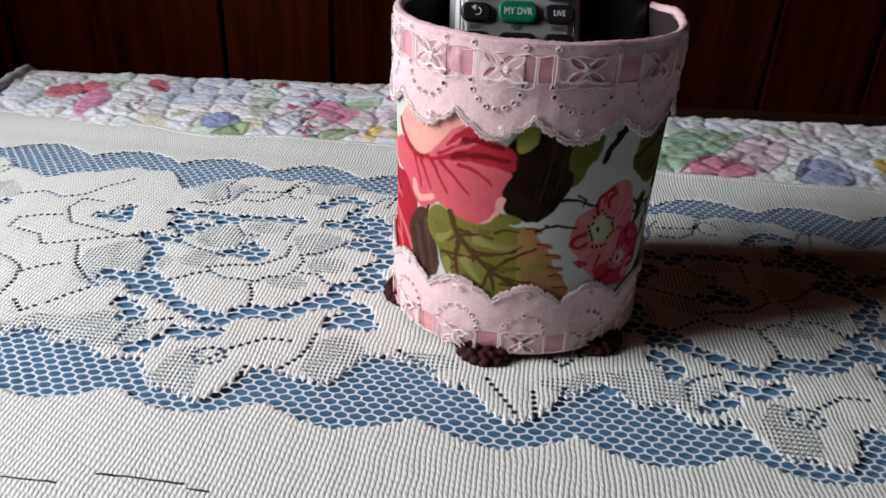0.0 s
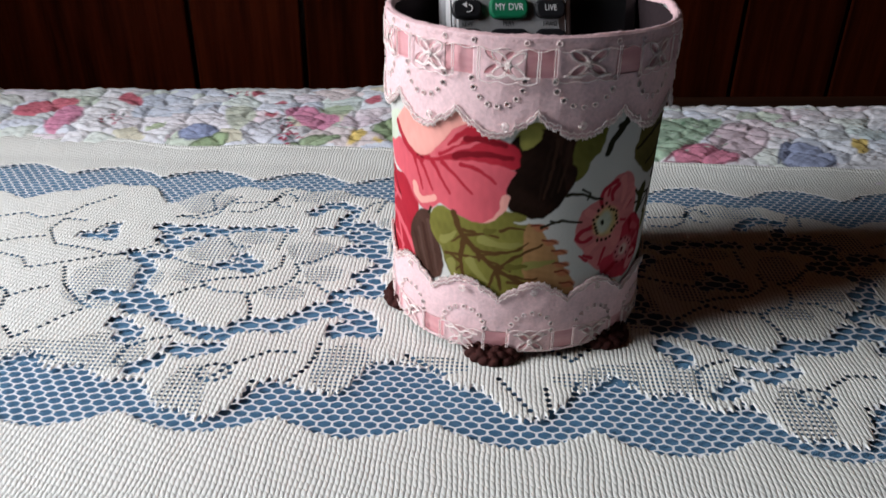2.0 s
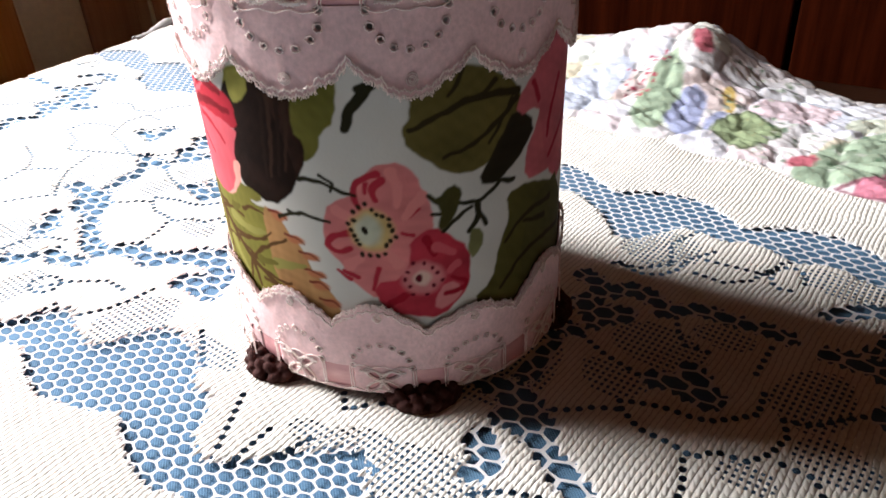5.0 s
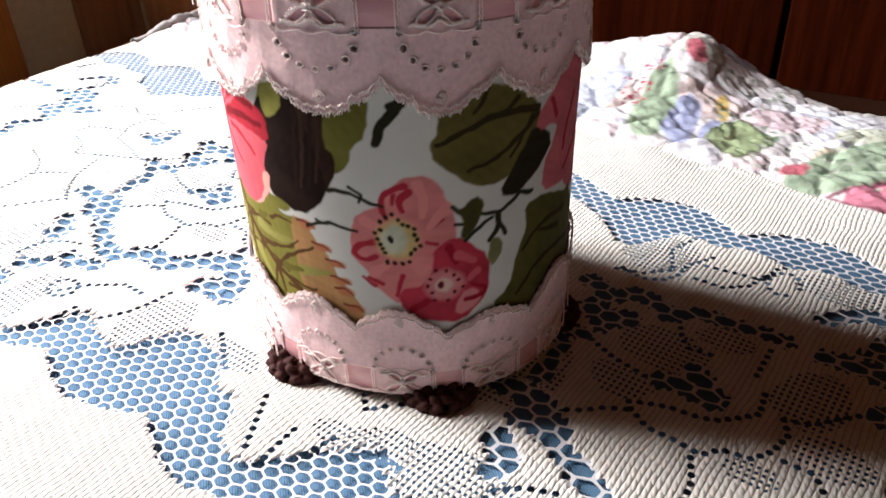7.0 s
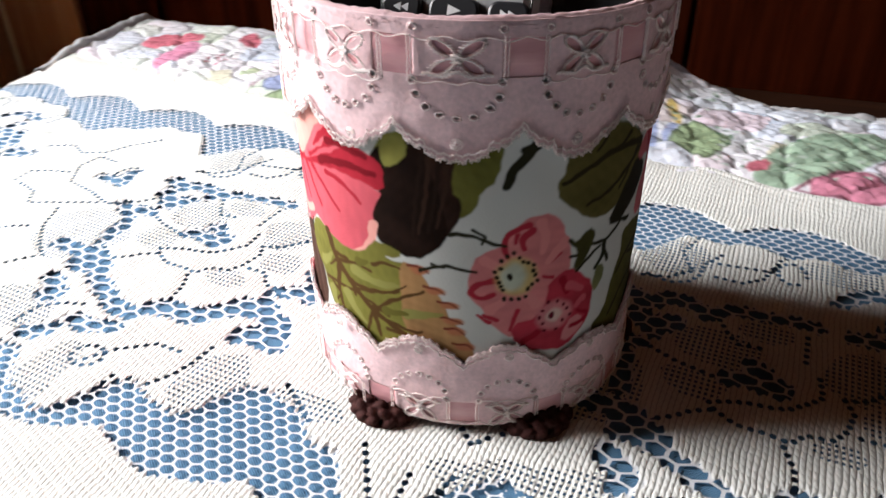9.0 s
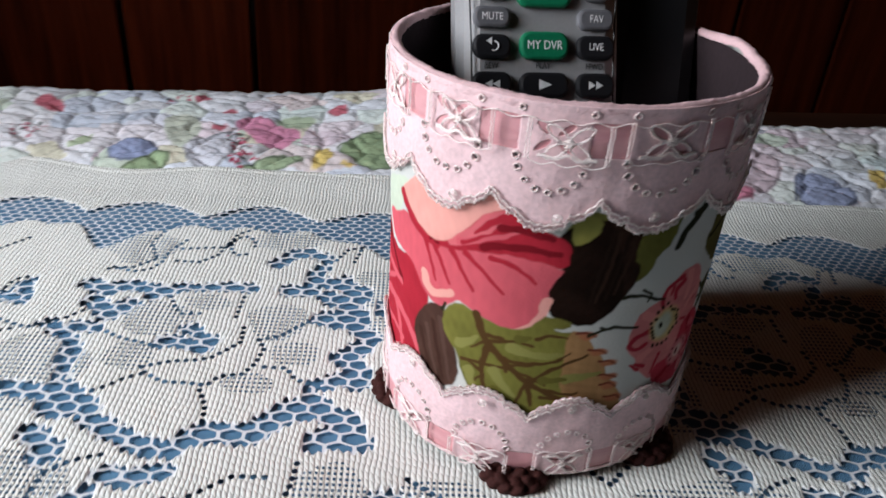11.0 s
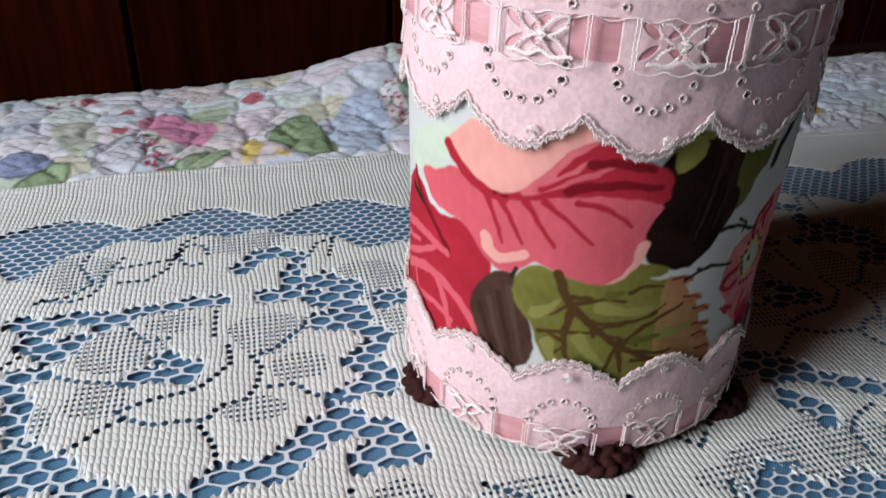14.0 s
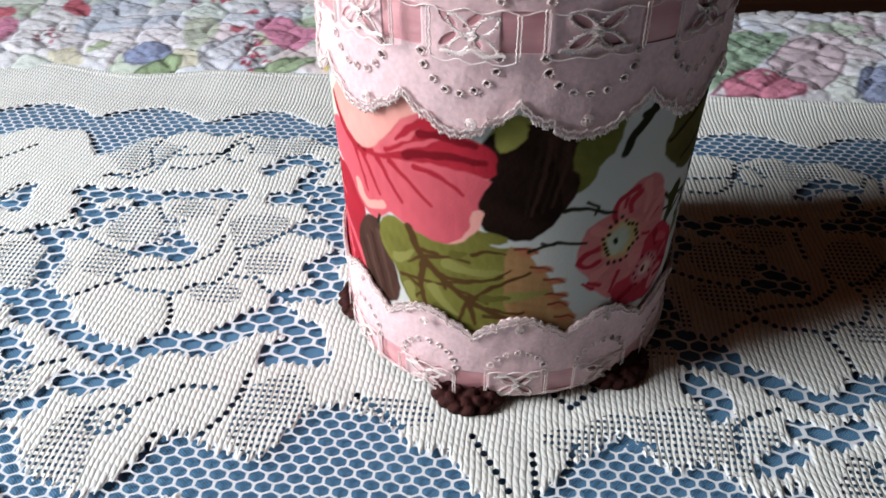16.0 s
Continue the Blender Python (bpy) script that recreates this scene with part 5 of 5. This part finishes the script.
def plate(w, h, d, corner, waist=0.0, segments=6, crown=0.0):
    """A rounded slab, w wide (x), h tall (y), d thick (z from 0), its edge softened; waist pinches the long sides."""
    bm = bmesh.new()
    ring = []
    for sx, sy, a0 in ((1, 1, 0), (-1, 1, 90), (-1, -1, 180), (1, -1, 270)):
        for k in range(segments + 1):
            a = radians(a0 + 90 * k / segments)
            ring.append((sx * (w / 2 - corner) + corner * math.cos(a), sy * (h / 2 - corner) + corner * math.sin(a)))
    levels = ((0.0, 1.0, 0.0), (d * 0.55, 1.0, 0.0), (d * 0.86, 0.0, d * 0.12), (d, 0.0, d * 0.42 + crown))
    loops = []
    for z, _, inset in levels:
        kx, ky = 1 - 2 * inset / w, 1 - 2 * inset / h
        loops.append([bm.verts.new((x * kx * (1 - waist * math.cos(y / h * math.pi) ** 2), y * ky, z)) for x, y in ring])
    n = len(ring)
    for a, b in zip(loops, loops[1:]):
        for i in range(n):
            bm.faces.new((a[i], a[(i + 1) % n], b[(i + 1) % n], b[i]))
    bm.faces.new(loops[-1])
    bm.faces.new(loops[0][::-1])
    return bm


def words(text, size, material, parent, x, y, z, name="lettering", squeeze=0.8):
    cu = bpy.data.curves.new(name, "FONT")
    cu.body, cu.size, cu.align_x, cu.align_y, cu.extrude = text, size, "CENTER", "CENTER", 0.00004
    tmp = bpy.data.objects.new(name, cu)
    scene.collection.objects.link(tmp)
    me = bpy.data.meshes.new_from_object(tmp.evaluated_get(bpy.context.evaluated_depsgraph_get()))
    bpy.data.objects.remove(tmp)
    me.materials.clear()
    me.materials.append(material)
    ob = new(name, me)
    ob.parent = parent
    ob.matrix_basis = Matrix.Translation((x, y, z)) @ Matrix.Diagonal((squeeze, 1, 1, 1))
    return ob


def triangles(points, material, parent, z, name="symbol"):
    bm = bmesh.new()
    for tri in points:
        bm.faces.new([bm.verts.new((x, y, z)) for x, y in tri])
    out = bmesh.ops.extrude_face_region(bm, geom=bm.faces[:])
    bmesh.ops.translate(bm, vec=(0, 0, 0.00006), verts=[e for e in out["geom"] if isinstance(e, bmesh.types.BMVert)])
    return part(name, bm, material, parent)


shell = plate(0.0585, 0.196, 0.017, 0.012, 0.03, 8)
bmesh.ops.translate(shell, vec=(0, -0.026, -0.0172), verts=shell.verts)
part("body", shell, M_SILVER, remote, "silver plastic casing")
groove_l, groove_q = tubes([np.array([(sx * (0.0262 - 0.0012 * math.cos(y * 40)), y, 0.0) for y in np.linspace(-0.11, 0.064, 40)]) for sx in (-1, 1)], 0.00035, 5)
mesh("seam_line", groove_l, groove_q, M_BLACKP, remote)


def button(x, y, w, h, material, text="", size=0.0028, ink=None):
    b = part("button", plate(w, h, 0.0024, min(w, h) * 0.40, 0, 6), material, remote, smooth=False)
    b.matrix_basis = Matrix.Translation((x, y, -0.0003))
    if text:
        words(text, size, ink or M_WHITEINK, b, 0, 0, 0.00245)
    return b


ROW = 0.0132
for x, label in ((-0.0182, "MUTE"), (0.0182, "FAV")):
    button(x, 0.0224, 0.0128, 0.0072, M_GREYB, label, 0.0036)
button(0, 0.0305, 0.0190, 0.0092, M_GREENB, "ON DEMAND", 0.0036)
button(0, ROW, 0.0172, 0.0096, M_GREENB, "MY DVR", 0.0043)
back_b = button(-0.0182, ROW * 0.96, 0.0132, 0.0082, M_BLACKB)
button(0.0182, ROW * 0.98, 0.0136, 0.0082, M_BLACKB, "LIVE", 0.0036)
hv, hq = tubes([np.array([(0.0017 * math.cos(a) + 0.0004, 0.0016 * math.sin(a), 0.0025) for a in np.linspace(-2.0, 1.5, 16)])], 0.00028, 5)
mesh("symbol", hv, hq, M_WHITEINK, back_b)
triangles([((-0.0022, 0.0016), (-0.0002, 0.0003), (-0.0002, 0.0029))], M_WHITEINK, back_b, 0.00245)
for x, tri in ((-0.0182, [((-0.0026, 0), (0, -0.0014), (0, 0.0014)), ((0, 0), (0.0026, -0.0014), (0.0026, 0.0014))]), (0.0182, [((0, 0), (-0.0026, 0.0014), (-0.0026, -0.0014)), ((0.0026, 0), (0, 0.0014), (0, -0.0014))]), (0.0, [((0.0026, 0), (-0.0020, 0.0018), (-0.0020, -0.0018))])):
    b = button(x, 0, 0.0172 if x == 0 else 0.0138, 0.0086, M_BLACKB)
    triangles(tri, M_WHITEINK, b, 0.00245)
for x, text, y in ((-0.0182, "REW", 0.0064), (0, "PLAY", 0.0066), (0.0182, "FFWD", 0.0066), (0, "PAUSE", -0.0062), (0.0182, "REC", -0.0062)):
    words(text, 0.0029, M_BLACKINK, remote, x, y, 0.0001)
button(0, -0.0122, 0.0172, 0.0086, M_BLACKB), button(-0.0182, -0.0122, 0.0138, 0.0086, M_BLACKB), button(0.0182, -0.0122, 0.0120, 0.0086, M_REDB)
for x in (-0.0185, 0.0185):
    b = button(x, 0.0345, 0.0112, 0.0125, M_GREYB)
    slab("symbol", -0.0030, 0.0030, -0.0022, -0.0006, 0.00242, 0.0025, M_BLACKINK, b)
for y in (0.047, 0.060):
    for x in (-0.0182, 0, 0.0182):
        button(x, y, 0.0134, 0.0084, M_BLACKB)

other = empty("black_remote_control", "plain black plastic remote control leaning in the canister", "remote control", m=pose(0.1005, 0.386, 0.128, 90 - 21, 0, -6))
case = plate(0.034, 0.19, 0.016, 0.010, 0.02, 8)
bmesh.ops.translate(case, vec=(0, -0.028, -0.016), verts=case.verts)
part("body", case, M_BLACKP, other)
for y in (0.03, 0.042):
    for x in (-0.009, 0, 0.009):
        b = part("button", plate(0.0065, 0.005, 0.0015, 0.002, 0, 4), M_BLACKB, other)
        b.matrix_basis = Matrix.Translation((x, y, -0.0002))

# a loose thread end over the inner wall
lv, lq = tubes([np.array([(CX - 0.045 + 0.006 * t, CY - 0.030 + 0.002 * math.sin(5 * t), 0.132 + 0.006 * math.sin(3 * t)) for t in np.linspace(0, 1, 14)])], 0.0003, 5)
mesh("loose_thread", lv, lq, M_STITCH, None)
tagged(bpy.data.objects["loose_thread"], "short loose cream thread end inside the canister", "thread")
